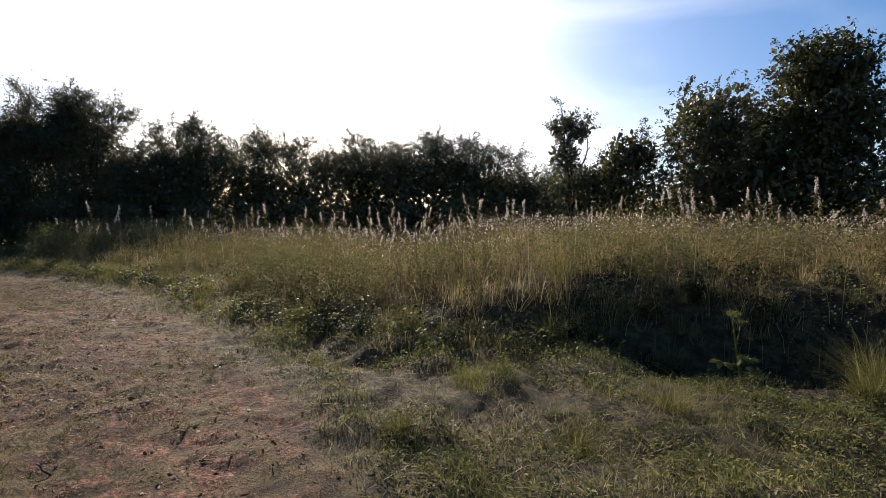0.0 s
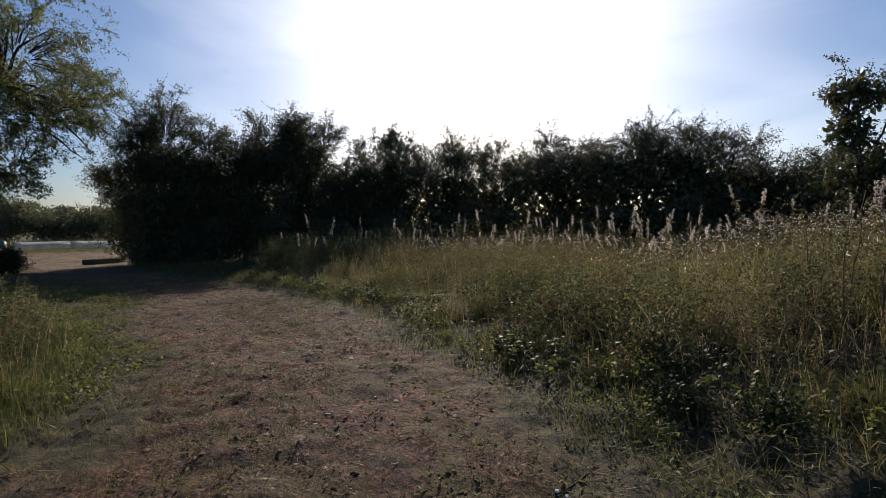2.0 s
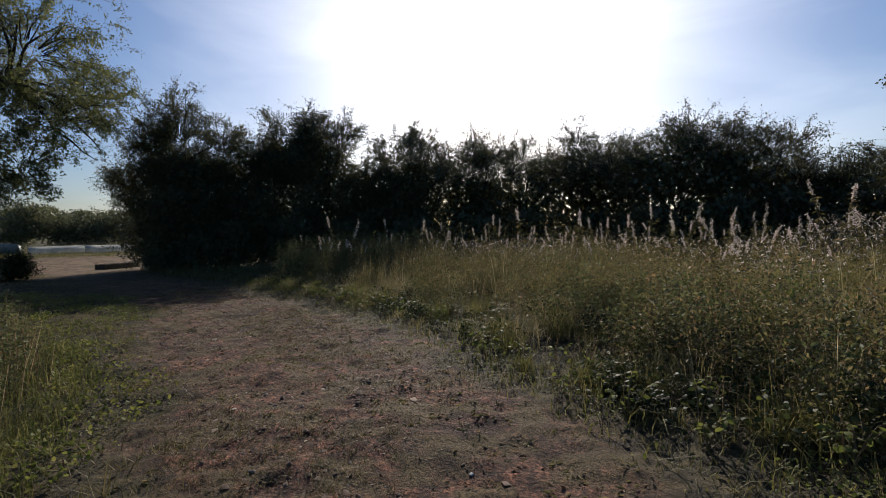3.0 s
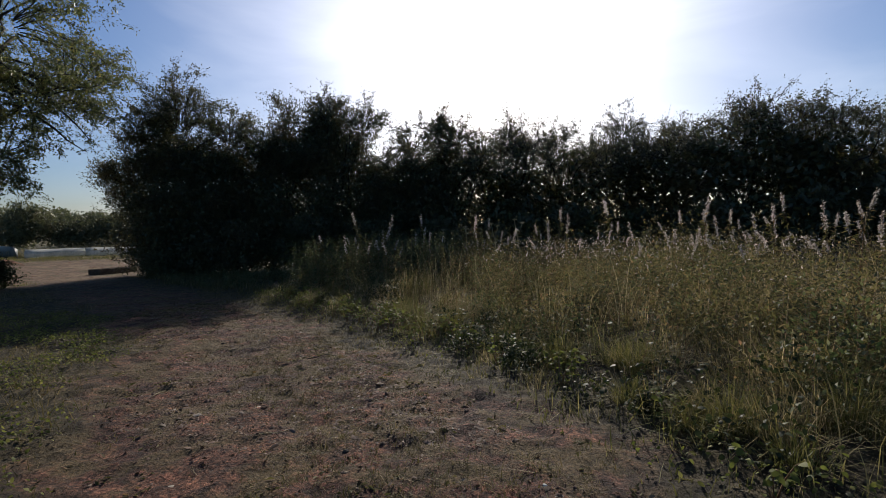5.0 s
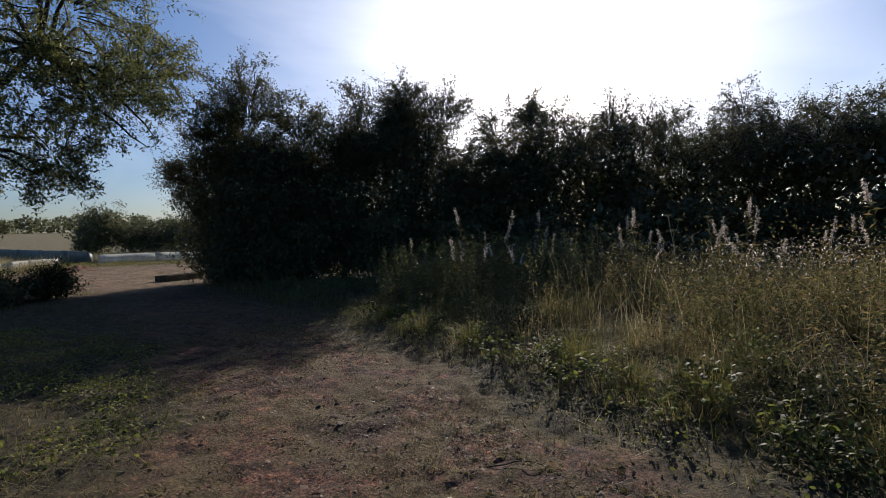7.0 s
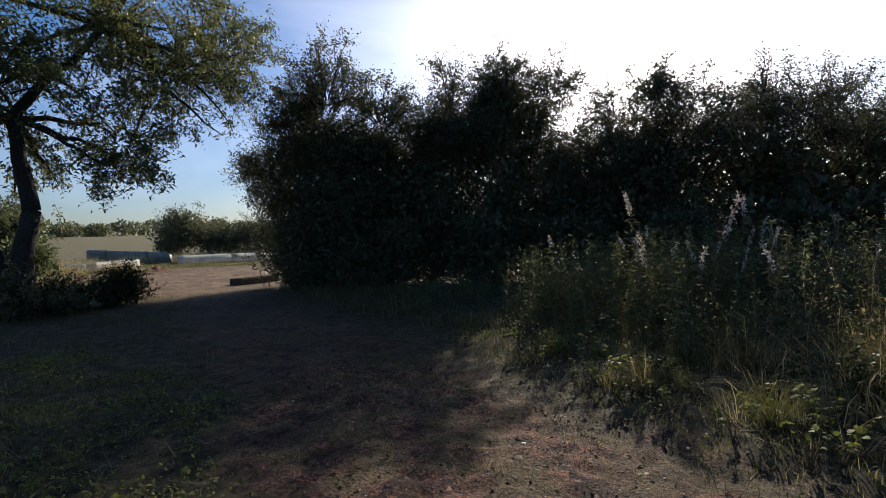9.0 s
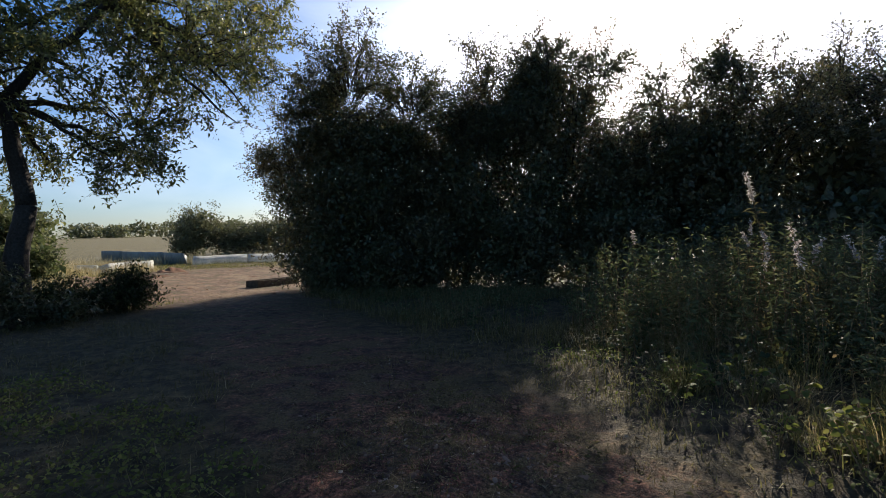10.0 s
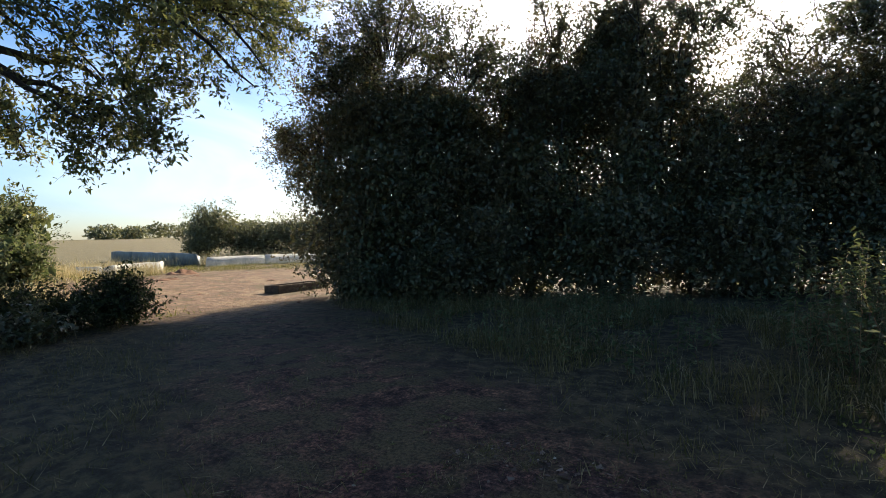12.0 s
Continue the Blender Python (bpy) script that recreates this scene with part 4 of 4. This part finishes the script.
p = scatter(190000, (-16.5, 0.5), (1, 14.5), lane)
stuff("gravel", pebbles(p, rng.gamma(2.0, 0.0048, len(p)) + 0.004), STONE, "loose grey-purple gravel pressed into the track", "gravel")
p = scatter(7000, (-16.5, 0.5), (1, 14.5), lambda x, y: smooth(-0.3, 0.4, inside(TRACK, x, y)) * smooth(0.35, 0.65, lattice(x, y, 0.7, 65)) * 0.6)
stuff("soil_clods", pebbles(p, rng.gamma(2.0, 0.005, len(p)) + 0.004), CLOD, "trodden lumps of reddish soil on the track", "soil")
c_ = scatter(80000, (-16.5, 0.5), (1, 14.5), lambda x, y: smooth(-0.1, 0.3, inside(TRACK, x, y)) * (0.06 + smooth(0.45, 0.65, lattice(x, y, 1.1, 66))) * 0.8)
p = np.repeat(c_, 12, 0)
p[:, :2] += rng.normal(0, 0.03, (len(p), 2))
stuff("track_grass", blades(p, np.repeat(rng.gamma(2.0, 0.013, len(c_)), 12) * rng.uniform(0.5, 1.3, len(p)), rng.uniform(0.003, 0.006, len(p)), rng.uniform(0.2, 1.8, len(p)), segs=1), TURF, "small worn grass tufts on the track", "grass")
p = scatter(5200, (-17, -0.5), (1, 15), lambda x, y: smooth(-0.2, 0.4, inside(TRACK, x, y)) * smooth(0.5, 0.66, lattice(x, y, 0.8, 63)))
p = np.repeat(p, 9, 0) + np.array([0, 0, 0.006])
p[:, :2] += rng.normal(0, 0.035, (len(p), 2))
stuff("track_weeds", leaves(p, rng.uniform(0.02, 0.06, len(p)), 0.35, 0.35), WEED, "small trodden weeds growing on the track", "weeds")
p = scatter(26000, (-17, 0), (3, 15), lambda x, y: (inside(MEADOW, x, y) < 0) * (0.2 + 0.8 * smooth(0.35, 0.6, lattice(x, y, 0.6, 67))))
p[:, 2] += 0.012
stuff("leaf_litter", leaves(p, rng.uniform(0.012, 0.045, len(p)), 0.5, 0.3), LITTER, "dead brown leaves scattered on the ground", "leaf litter")

# ---- willowherb gone to seed ----
def willowherb(high, seed, plume):
    r = np.random.default_rng(seed)
    ob = new("willowherb")
    tagged(ob, "tall willowherb stalk with white seed fluff", "plant", "willowherb in seed")
    line = bent((0, 0, 0), (r.normal(0, 0.08), r.normal(0, 0.08), high), 0, 8, r, 0.1)
    line[5:, 0] += np.array([0.015, 0.06, 0.15]) * r.uniform(-1.3, 1.3)
    line[7, 2] -= 0.02
    part("stem", tube(line, np.linspace(0.006, 0.003, 8), 4), REDSTEM, ob)
    n_ = 34
    u = r.uniform(0.3, 1 - plume * 0.8 / high, n_) * 7
    i_ = np.floor(u).astype(int)
    q = line[i_] + (line[i_ + 1] - line[i_]) * (u - i_)[:, None]
    tagged(part("foliage", leaves(q, r.uniform(0.07, 0.13, n_), 0.22, 0.4, r), WEED, ob), kind="stuff")
    n_ = 150
    u = (1 - r.random(n_) ** 0.8 * plume / high) * 6.999
    i_ = np.floor(u).astype(int)
    q = line[i_] + (line[i_ + 1] - line[i_]) * (u - i_)[:, None]
    a_ = r.random(n_) * 6.2832
    d3 = np.stack([np.cos(a_), np.sin(a_), r.normal(0.5, 0.7, n_)], 1)
    ln = r.uniform(0.015, 0.05, n_)[:, None]
    ln = ln * (0.1 + 1.25 * lattice(u * 3.0, u * 0 + seed, 0.5, seed))[:, None]
    fl = leaves(q + d3 * ln * 0.5, r.uniform(0.012, 0.046, n_), 0.34, 0.8, r)
    tagged(part("seed_fluff", fl, FLUFF, ob), kind="stuff")
    return ob


kinds = [willowherb(1.0 + 0.1 * k, 300 + k, 0.22 + 0.05 * (k % 4)) for k in range(6)]
spots = []
for ax, ay, bx, by, n_, wide in ((-9.5, 18.0, -4.5, 16.5, 30, 1.3), (-4.5, 16.6, 1.0, 15.2, 85, 1.6), (1.0, 14.5, 5.5, 12.2, 26, 1.2), (5.5, 12.4, 10.5, 10.5, 40, 0.9), (-14.0, 18.5, -9.5, 18.0, 12, 0.8), (-12.6, 16.6, -10.0, 15.9, 10, 0.4)):
    for k in range(n_):
        u = rng.random()
        spots.append((ax + (bx - ax) * u + rng.normal(0, 0.4), ay + (by - ay) * u + rng.normal(0, wide)))
for k, (x, y) in enumerate(spots):
    z = float(height(np.array([x]), np.array([y]))[0])
    s_ = rng.uniform(0.8, 1.15) * (1.15 if x < -6.5 and y < 17.2 else 1.0)
    mat_ = Matrix.LocRotScale((x, y, z), Euler((rng.normal(0, 0.14), rng.normal(0, 0.14), rng.uniform(0, 6.28))), (s_, s_, s_))
    if k < 6:
        kinds[k].matrix_basis = mat_
    else:
        copy_thing(kinds[k % 6], mat_)

# ---- leafy verge, stalks, umbels, sticks and stones ----
p = scatter(95000, (-19, 4), (-6, 14), lambda x, y: smooth(0.1, -0.5, inside(TRACK, x, y) + (lattice(x, y, 1.1, 11) - 0.5) * 0.9) * (inside(RANK, x, y) < 0.2) * (y < 12) * (inside(MEADOW, x, y) < -2) * smooth(0.3, 0.55, lattice(x, y, 0.5, 91)) * smooth(-4.5, -2.5, inside(TRACK, x, y)))
p[:, 2] += rng.uniform(0.01, 0.1, len(p))
stuff("verge_leaves", leaves(p, rng.uniform(0.015, 0.045, len(p)), 0.7, 0.5, broad=True), CLOVER, "low leafy green growth on the verge", "weeds")
p = scatter(95000, (-14.5, 4), (3, 16), lambda x, y: smooth(-1.0, -0.4, inside(MEADOW, x, y)) * smooth(0.4, 0.0, inside(MEADOW, x, y)) * smooth(0.35, 0.6, lattice(x, y, 0.6, 92)) * smooth(0.2, -0.4, inside(TRACK, x, y)))
p[:, 2] += rng.uniform(0.01, 0.16, len(p))
stuff("edge_leaves", leaves(p, rng.uniform(0.015, 0.045, len(p)), 0.6, 0.5, broad=True), CLOVER, "low sunlit weeds along the edge of the meadow", "weeds")


def at_ground(x, y, lift=0.0):
    return float(height(np.array([x]), np.array([y]))[0]) + lift


def dead_stalk(x, y, high, seed):
    r = np.random.default_rng(seed)
    ob = tagged(new("dead_stalk"), "dark brown dead weed stalk standing in the meadow edge", "plant", "dead stalks at the meadow edge")
    ob.location = (x, y, at_ground(x, y, -0.02))
    line = bent((0, 0, 0), (r.normal(0, 0.12), r.normal(0, 0.12), high), 0, 8, r, 0.12)
    part("stem", tube(line, np.linspace(0.009, 0.003, 8), 5), REDSTEM, ob)
    for k in range(6):
        i_ = 2 + k % 5
        a_ = r.random() * 6.28
        tip = line[i_] + np.array([math.cos(a_) * 0.1, math.sin(a_) * 0.1, r.uniform(0.12, 0.25)])
        part("side_twig", tube(bent(line[i_], tip, 0, 4, r, 0.1), np.linspace(0.004, 0.0015, 4), 4), REDSTEM, ob)
    n_ = 40
    q = line[r.integers(4, 8, n_)] + r.normal(0, 0.04, (n_, 3))
    tagged(part("seed_head", leaves(q, r.uniform(0.012, 0.03, n_), 0.5, 0.9, r), REDSTEM, ob), kind="stuff")


for k, (x, y, high) in enumerate([(-0.52, 7.2, 0.9), (-0.3, 7.5, 1.15), (-0.05, 7.7, 1.25), (0.1, 8.1, 1.3), (0.3, 8.0, 1.1), (-0.78, 7.2, 0.95), (-0.7, 7.35, 0.8), (0.62, 7.3, 1.0),
                                  (0.45, 8.5, 1.3), (0.0, 8.4, 1.2), (0.2, 7.75, 1.05), (-6.9, 18.2, 1.5), (-3.0, 12.0, 1.3), (4.6, 9.4, 1.5), (2.4, 8.8, 1.4)]):
    dead_stalk(x, y, high, 500 + k)


def hogweed(x, y, high, seed, mat_, heads, label):
    r = np.random.default_rng(seed)
    ob = tagged(new("hogweed"), label, "plant", "umbel plants")
    ob.location = (x, y, at_ground(x, y, -0.02))
    line = bent((0, 0, 0), (-0.12 * high, 0.05, high), 0, 8, r, 0.06)
    part("stem", tube(line, np.linspace(0.013, 0.007, 8), 7), mat_, ob, smooth_shade=True)
    for k in range(heads):
        top = line[-1] if k == 0 else line[4 + k % 3] + np.array([r.uniform(-0.16, 0.16), r.uniform(-0.1, 0.1), 0.12])
        if k:
            part("side_stem", tube(bent(line[3 + k % 3], top, 0, 4, r, 0.05), np.linspace(0.007, 0.004, 4), 5), mat_, ob)
        a_ = np.arange(16) * 2.4
        rad = 0.07 * np.sqrt((np.arange(16) + 1) / 16) * r.uniform(0.8, 1.2)
        tips = top + np.stack([np.cos(a_) * rad, np.sin(a_) * rad, 0.05 - 3 * rad * rad], 1)
        rays_ = twigs(np.repeat(top[None], 16, 0), tips, 0.0018)
        q = np.repeat(tips, 9, 0) + r.normal(0, 0.008, (144, 3))
        umbel = part("umbel", join([rays_, leaves(q, r.uniform(0.008, 0.016, 144), 0.7, 0.6, r)]), mat_, ob, "flat head of small seeds")
        tagged(umbel, kind="stuff")
    for k in range(3):
        base_ = line[1 + k]
        a_ = k * 2.2 + 0.4
        tip = base_ + np.array([math.cos(a_) * 0.22, math.sin(a_) * 0.22, 0.04])
        q = base_ + (tip - base_) * np.linspace(0.3, 1, 7)[:, None]
        part("leaf", leaves(q, np.linspace(0.13, 0.09, 7), 0.6, 0.4, r, broad=True), mat_, ob)


hogweed(3.1, 4.95, 0.68, 601, CLOVER, 3, "pale green hogweed with flat seed heads by the ditch")
for k, (x, y) in enumerate([(-9.6, 18.6), (-8.9, 18.9), (-8.1, 18.4), (-10.4, 18.9), (-7.4, 19.2)]):
    hogweed(x, y, 1.35 + 0.08 * (k % 3), 610 + k, STRAW, 3, "tall dry hogweed with flat seed heads in the meadow")


def stick(x, y, turn, long, thick, seed, mat_=BARK):
    r = np.random.default_rng(seed)
    ob = tagged(new("stick"), "short dry broken stick lying on the track", "stick", "sticks on the track")
    dx, dy = math.cos(turn) * long / 2, math.sin(turn) * long / 2
    ob.location = (x, y, at_ground(x, y, 0.008))
    line = bent((-dx, -dy, at_ground(x - dx, y - dy) - at_ground(x, y)), (dx, dy, at_ground(x + dx, y + dy) - at_ground(x, y) + 0.01), 0.01, 7, r, 0.12)
    part("stem", tube(line, np.linspace(thick, thick * 0.5, 7), 6), mat_, ob)
    part("twig", tube(bent(line[4], line[4] + np.array([dy * 0.5, -dx * 0.5, 0.02]), 0, 4, r, 0.1), np.linspace(thick * 0.5, thick * 0.25, 4), 5), mat_, ob)


for k, (x, y, turn, long, thick) in enumerate([(-2.41, 2.87, 2.7, 0.16, 0.008), (-2.2, 5.1, 1.2, 0.42, 0.007), (-1.5, 3.3, 1.1, 0.2, 0.003), (-8.7, 10.4, 0.3, 0.35, 0.005),
                                               (-7.1, 10.6, 2.6, 0.6, 0.007), (-9.4, 8.8, 1.9, 0.2, 0.004), (-5.0, 6.1, 2.2, 0.18, 0.004), (-7.6, 8.3, 0.8, 0.22, 0.003)]):
    stick(x, y, turn, long, thick, 640 + k, STRAW if k in (2, 5, 7) else BARK)


def stone(x, y, size, seed, mat_, label):
    r = np.random.default_rng(seed)
    bm = bmesh.new()
    bmesh.ops.create_icosphere(bm, subdivisions=2, radius=size)
    for v in bm.verts:
        k_ = 1 + 0.45 * (noise.noise(v.co / size * 0.9 + Vector((seed, 0, 0))))
        v.co = Vector((v.co.x * k_ * 1.2, v.co.y * k_, v.co.z * k_ * 0.6))
    me = bpy.data.meshes.new("stone")
    bm.to_mesh(me)
    bm.free()
    me.materials.append(mat_)
    ob = tagged(new("stone", me), label, "stone", "loose stones on the track")
    ob.location, ob.rotation_euler[2] = (x, y, at_ground(x, y, size * 0.25)), r.random() * 6


stone(-6.49, 10.74, 0.07, 1, PALE, "pale rounded stone at the edge of the meadow")
for k, (x, y, size) in enumerate([(-2.31, 4.9, 0.014), (-2.26, 4.88, 0.01), (-1.52, 3.77, 0.014), (-1.67, 3.73, 0.011), (-2.1, 4.4, 0.01), (-3.9, 5.9, 0.012), (-5.6, 8.1, 0.011), (-8.9, 9.9, 0.015), (-7.3, 8.9, 0.011), (-10.4, 11.2, 0.016), (-11.9, 12.4, 0.018)]):
    stone(x, y, size, 20 + k, PALE, "small pale stone on the track")
for k, (x, y, size) in enumerate([(-8.22, 9.65, 0.028), (-8.06, 9.67, 0.02), (-6.9, 8.2, 0.018), (-3.4, 4.7, 0.02), (-10.8, 10.9, 0.022)]):
    stone(x, y, size, 50 + k, BARK, "small dark stone on the track")


def tussock(x, y, high, seed):
    r = np.random.default_rng(seed)
    n_ = 420
    a_ = r.random(n_) * 6.2832
    q = np.stack([np.cos(a_), np.sin(a_), np.zeros(n_)], 1) * (r.random((n_, 1)) * 0.16)
    shape = blades(q, high * r.uniform(0.5, 1.2, n_), r.uniform(0.002, 0.0045, n_), r.uniform(0.1, 1.5, n_), yaw=a_ + r.normal(0, 0.8, n_), segs=3, r=r)
    ob = tagged(new("grass_tussock", mesh_of("grass_tussock", *shape, LUSH)), "arching tussock of fresh green grass by the meadow edge", "grass", "grass tussocks")
    ob.location = (x, y, at_ground(x, y, -0.02))


for k, (x, y, high) in enumerate([(4.1, 4.5, 0.75), (4.5, 4.3, 0.8), (4.9, 4.2, 0.8), (4.3, 4.1, 0.6), (4.7, 3.9, 0.6), (3.8, 4.2, 0.45), (-2.9, 7.6, 0.45), (-3.4, 7.9, 0.35), (-4.6, 9.2, 0.45), (-7.6, 11.9, 0.5), (-8.2, 12.2, 0.4), (-8.8, 12.7, 0.5),
                                  (-10.4, 13.4, 0.4), (-0.4, 6.3, 0.45), (-5.9, 10.5, 0.5), (1.4, 6.1, 0.4), (-6.6, 11.2, 0.4), (-1.9, 6.9, 0.4), (-12.6, 14.6, 0.3), (-11.4, 13.9, 0.35), (-7.2, 12.6, 0.55),
                                  (-5.2, 10.4, 0.5), (-3.9, 9.3, 0.55), (-6.0, 3.9, 0.45), (-6.9, 4.9, 0.45), (-5.4, 2.9, 0.4), (0.3, 4.5, 0.2), (-0.3, 3.5, 0.16), (1.0, 3.4, 0.2), (1.9, 3.9, 0.25)]):
    tussock(x, y, high, 700 + k)

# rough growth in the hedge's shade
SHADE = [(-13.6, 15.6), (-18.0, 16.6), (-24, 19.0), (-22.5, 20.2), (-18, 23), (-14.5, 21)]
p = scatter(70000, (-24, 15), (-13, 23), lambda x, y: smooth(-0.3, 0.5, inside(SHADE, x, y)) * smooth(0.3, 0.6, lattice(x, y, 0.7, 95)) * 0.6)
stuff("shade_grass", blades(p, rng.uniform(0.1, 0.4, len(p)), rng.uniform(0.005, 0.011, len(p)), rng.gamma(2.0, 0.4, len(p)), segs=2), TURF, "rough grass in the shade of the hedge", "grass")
p = scatter(900, (-24, 15), (-13, 23), lambda x, y: smooth(0.0, 0.6, inside(SHADE, x, y)) * smooth(0.4, 0.6, lattice(x, y, 1.2, 96)))
weed_stems(p, rng.uniform(0.2, 0.6, len(p)), 20, 0.08, NETTLE, REDSTEM, "shade_weeds", "nettles in the shade of the hedge", "weeds")

# heap and crumbs of soil on the yard
def soil_heap(x, y, wide, high, seed):
    bm = bmesh.new()
    bmesh.ops.create_grid(bm, x_segments=16, y_segments=16, size=wide / 2)
    for v in bm.verts:
        q = max(0.0, 1 - (v.co.x / wide * 2) ** 2 - (v.co.y / wide * 2) ** 2)
        v.co.z = high * q * (0.6 + 0.9 * noise.noise(v.co * 2.3 + Vector((seed, 0, 0)))) + at_ground(x + v.co.x, y + v.co.y) - at_ground(x, y) - 0.03
    me = bpy.data.meshes.new("soil_heap")
    bm.to_mesh(me)
    bm.free()
    me.materials.append(CLOD)
    ob = tagged(new("soil_heap", me), "low heap of red-brown soil on the bare yard", "soil")
    ob.location = (x, y, at_ground(x, y))


soil_heap(-40.0, 22.4, 1.8, 0.3, 1)
soil_heap(-37.4, 20.6, 1.2, 0.16, 2)
p = scatter(2500, (-42, 15), (-25, 30), lambda x, y: smooth(-0.5, 1.0, inside(YARD, x, y)) * smooth(0.35, 0.6, lattice(x, y, 2.0, 97)))
stuff("yard_clods", pebbles(p, rng.gamma(2.0, 0.016, len(p)) + 0.01), CLOD, "scattered lumps of soil on the yard", "soil")
p = scatter(60000, (-46, 16), (-26, 42), lambda x, y: smooth(1.6, -0.6, inside(YARD, x, y)) * (0.15 + 0.85 * smooth(0.3, 0.6, lattice(x, y, 1.0, 98))))
stuff("yard_grass", blades(p, rng.uniform(0.06, 0.24, len(p)), rng.uniform(0.018, 0.035, len(p)), rng.gamma(2.0, 0.5, len(p)), segs=1), LUSH, "short green grass round the bare yard", "grass")
p = scatter(90000, (-15, 3.5), (4, 17), lambda x, y: smooth(-1.3, -0.5, inside(MEADOW, x, y)) * smooth(0.5, 0.1, inside(MEADOW, x, y)) * smooth(0.45, -0.3, inside(TRACK, x, y)) * (0.35 + 0.65 * smooth(0.3, 0.6, lattice(x, y, 0.4, 103))))
h = (0.04 + 0.3 * lattice(p[:, 0], p[:, 1], 0.5, 104) * smooth(-0.9, 0.1, inside(MEADOW, p[:, 0], p[:, 1]))) * rng.uniform(0.5, 1.4, len(p))
stuff("edge_grass", blades(p, h, rng.uniform(0.005, 0.01, len(p)), rng.gamma(2.0, 0.45, len(p)), segs=2), LUSH, "yellow-green grass between the track and the meadow", "grass")
p = scatter(110000, (-2.5, 1.4), (7, 6), lambda x, y: smooth(0.2, -0.2, inside(MEADOW, x, y)) * smooth(0.0, -0.5, inside(TRACK, x, y)) * smooth(0.38, 0.55, lattice(x, y, 0.6, 105)) * (0.25 + 0.75 * smooth(0.4, 0.6, lattice(x, y, 0.2, 106))))
h = (0.02 + 0.15 * lattice(p[:, 0], p[:, 1], 0.35, 107) ** 1.5) * rng.uniform(0.5, 1.4, len(p))
stuff("verge_tufts", blades(p, h, rng.uniform(0.003, 0.007, len(p)), rng.gamma(2.0, 0.5, len(p)), segs=2), BANK, "green grass tufts on the strawy verge", "grass")

# drifting seed caught in the tops of the meadow
p = scatter(34000, (-10, 8), (12, 20), lambda x, y: smooth(2.0, 4.0, inside(MEADOW, x, y)) * smooth(0.4, 0.65, lattice(x, y, 1.1, 99)) * 0.7)
p[:, 2] += rng.uniform(0.5, 1.0, len(p))
stuff("seed_down", leaves(p, rng.uniform(0.02, 0.065, len(p)), 0.35, 0.9), FLUFF, "pale seed down caught in the meadow tops", "seed down")
p = scatter(70000, (-3.5, 1.2), (6, 6.5), lambda x, y: (inside(MEADOW, x, y) < 0.1) * smooth(-0.2, -0.7, inside(TRACK, x, y)) * smooth(0.42, 0.58, lattice(x, y, 0.45, 101)))
p[:, 2] += rng.uniform(0.005, 0.09, len(p))
stuff("verge_herbs", leaves(p, rng.uniform(0.015, 0.05, len(p)), 0.45, 0.5), BANK, "low herbs and clover between the track and the meadow", "weeds")


# broad-leaved weeds that stand out along the edge of the meadow
def broad_weed(seed, stems_, high, leaf):
    r = np.random.default_rng(seed)
    ob = tagged(new("broad_leaved_weed"), "broad-leaved green weed with toothed leaves by the track", "plant", "broad-leaved weeds at the meadow edge")
    for k in range(stems_):
        a_ = r.random() * 6.2832
        tip = np.array([math.cos(a_), math.sin(a_), 0]) * high * r.uniform(0.3, 0.8) + np.array([0, 0, high * r.uniform(0.6, 1.0)])
        line = bent((0, 0, 0), tip, 0.06, 7, r, 0.12)
        stem_ = part("stem", tube(line, np.linspace(0.005, 0.002, 7), 4), REDSTEM, ob)
        for i_ in range(2, 7):
            for side_ in (-1, 1):
                b_ = a_ + side_ * r.uniform(0.6, 1.4)
                way = np.array([[math.cos(b_), math.sin(b_), r.normal(-0.1, 0.3)]])
                part("leaf", leaves(line[i_][None], leaf * r.uniform(0.6, 1.25), 0.66, r=r, way=way / np.linalg.norm(way), broad=True), CLOVER, stem_)
    return ob


weeds_ = [broad_weed(820 + k, 3, 0.2 + 0.05 * k, 0.038 + 0.005 * k) for k in range(4)]
c_ = scatter(4000, (-13, 4), (4, 15), lambda x, y: smooth(-0.35, -0.1, inside(MEADOW, x, y)) * smooth(0.5, 0.2, inside(MEADOW, x, y)))[:60]
c_ = np.concatenate([c_, scatter(3000, (-12.8, 10.5), (-6.5, 15), lambda x, y: smooth(-0.6, -0.3, inside(MEADOW, x, y)) * smooth(0.15, -0.05, inside(MEADOW, x, y)))[:46]])
for k, (x, y, z) in enumerate(c_):
    s_ = rng.uniform(0.75, 1.25)
    mat_ = Matrix.LocRotScale((x, y, z - 0.02), Euler((0, 0, rng.uniform(0, 6.28))), (s_, s_, s_))
    if k < 4:
        weeds_[k].matrix_basis = mat_
    else:
        copy_thing(weeds_[k % 4], mat_)
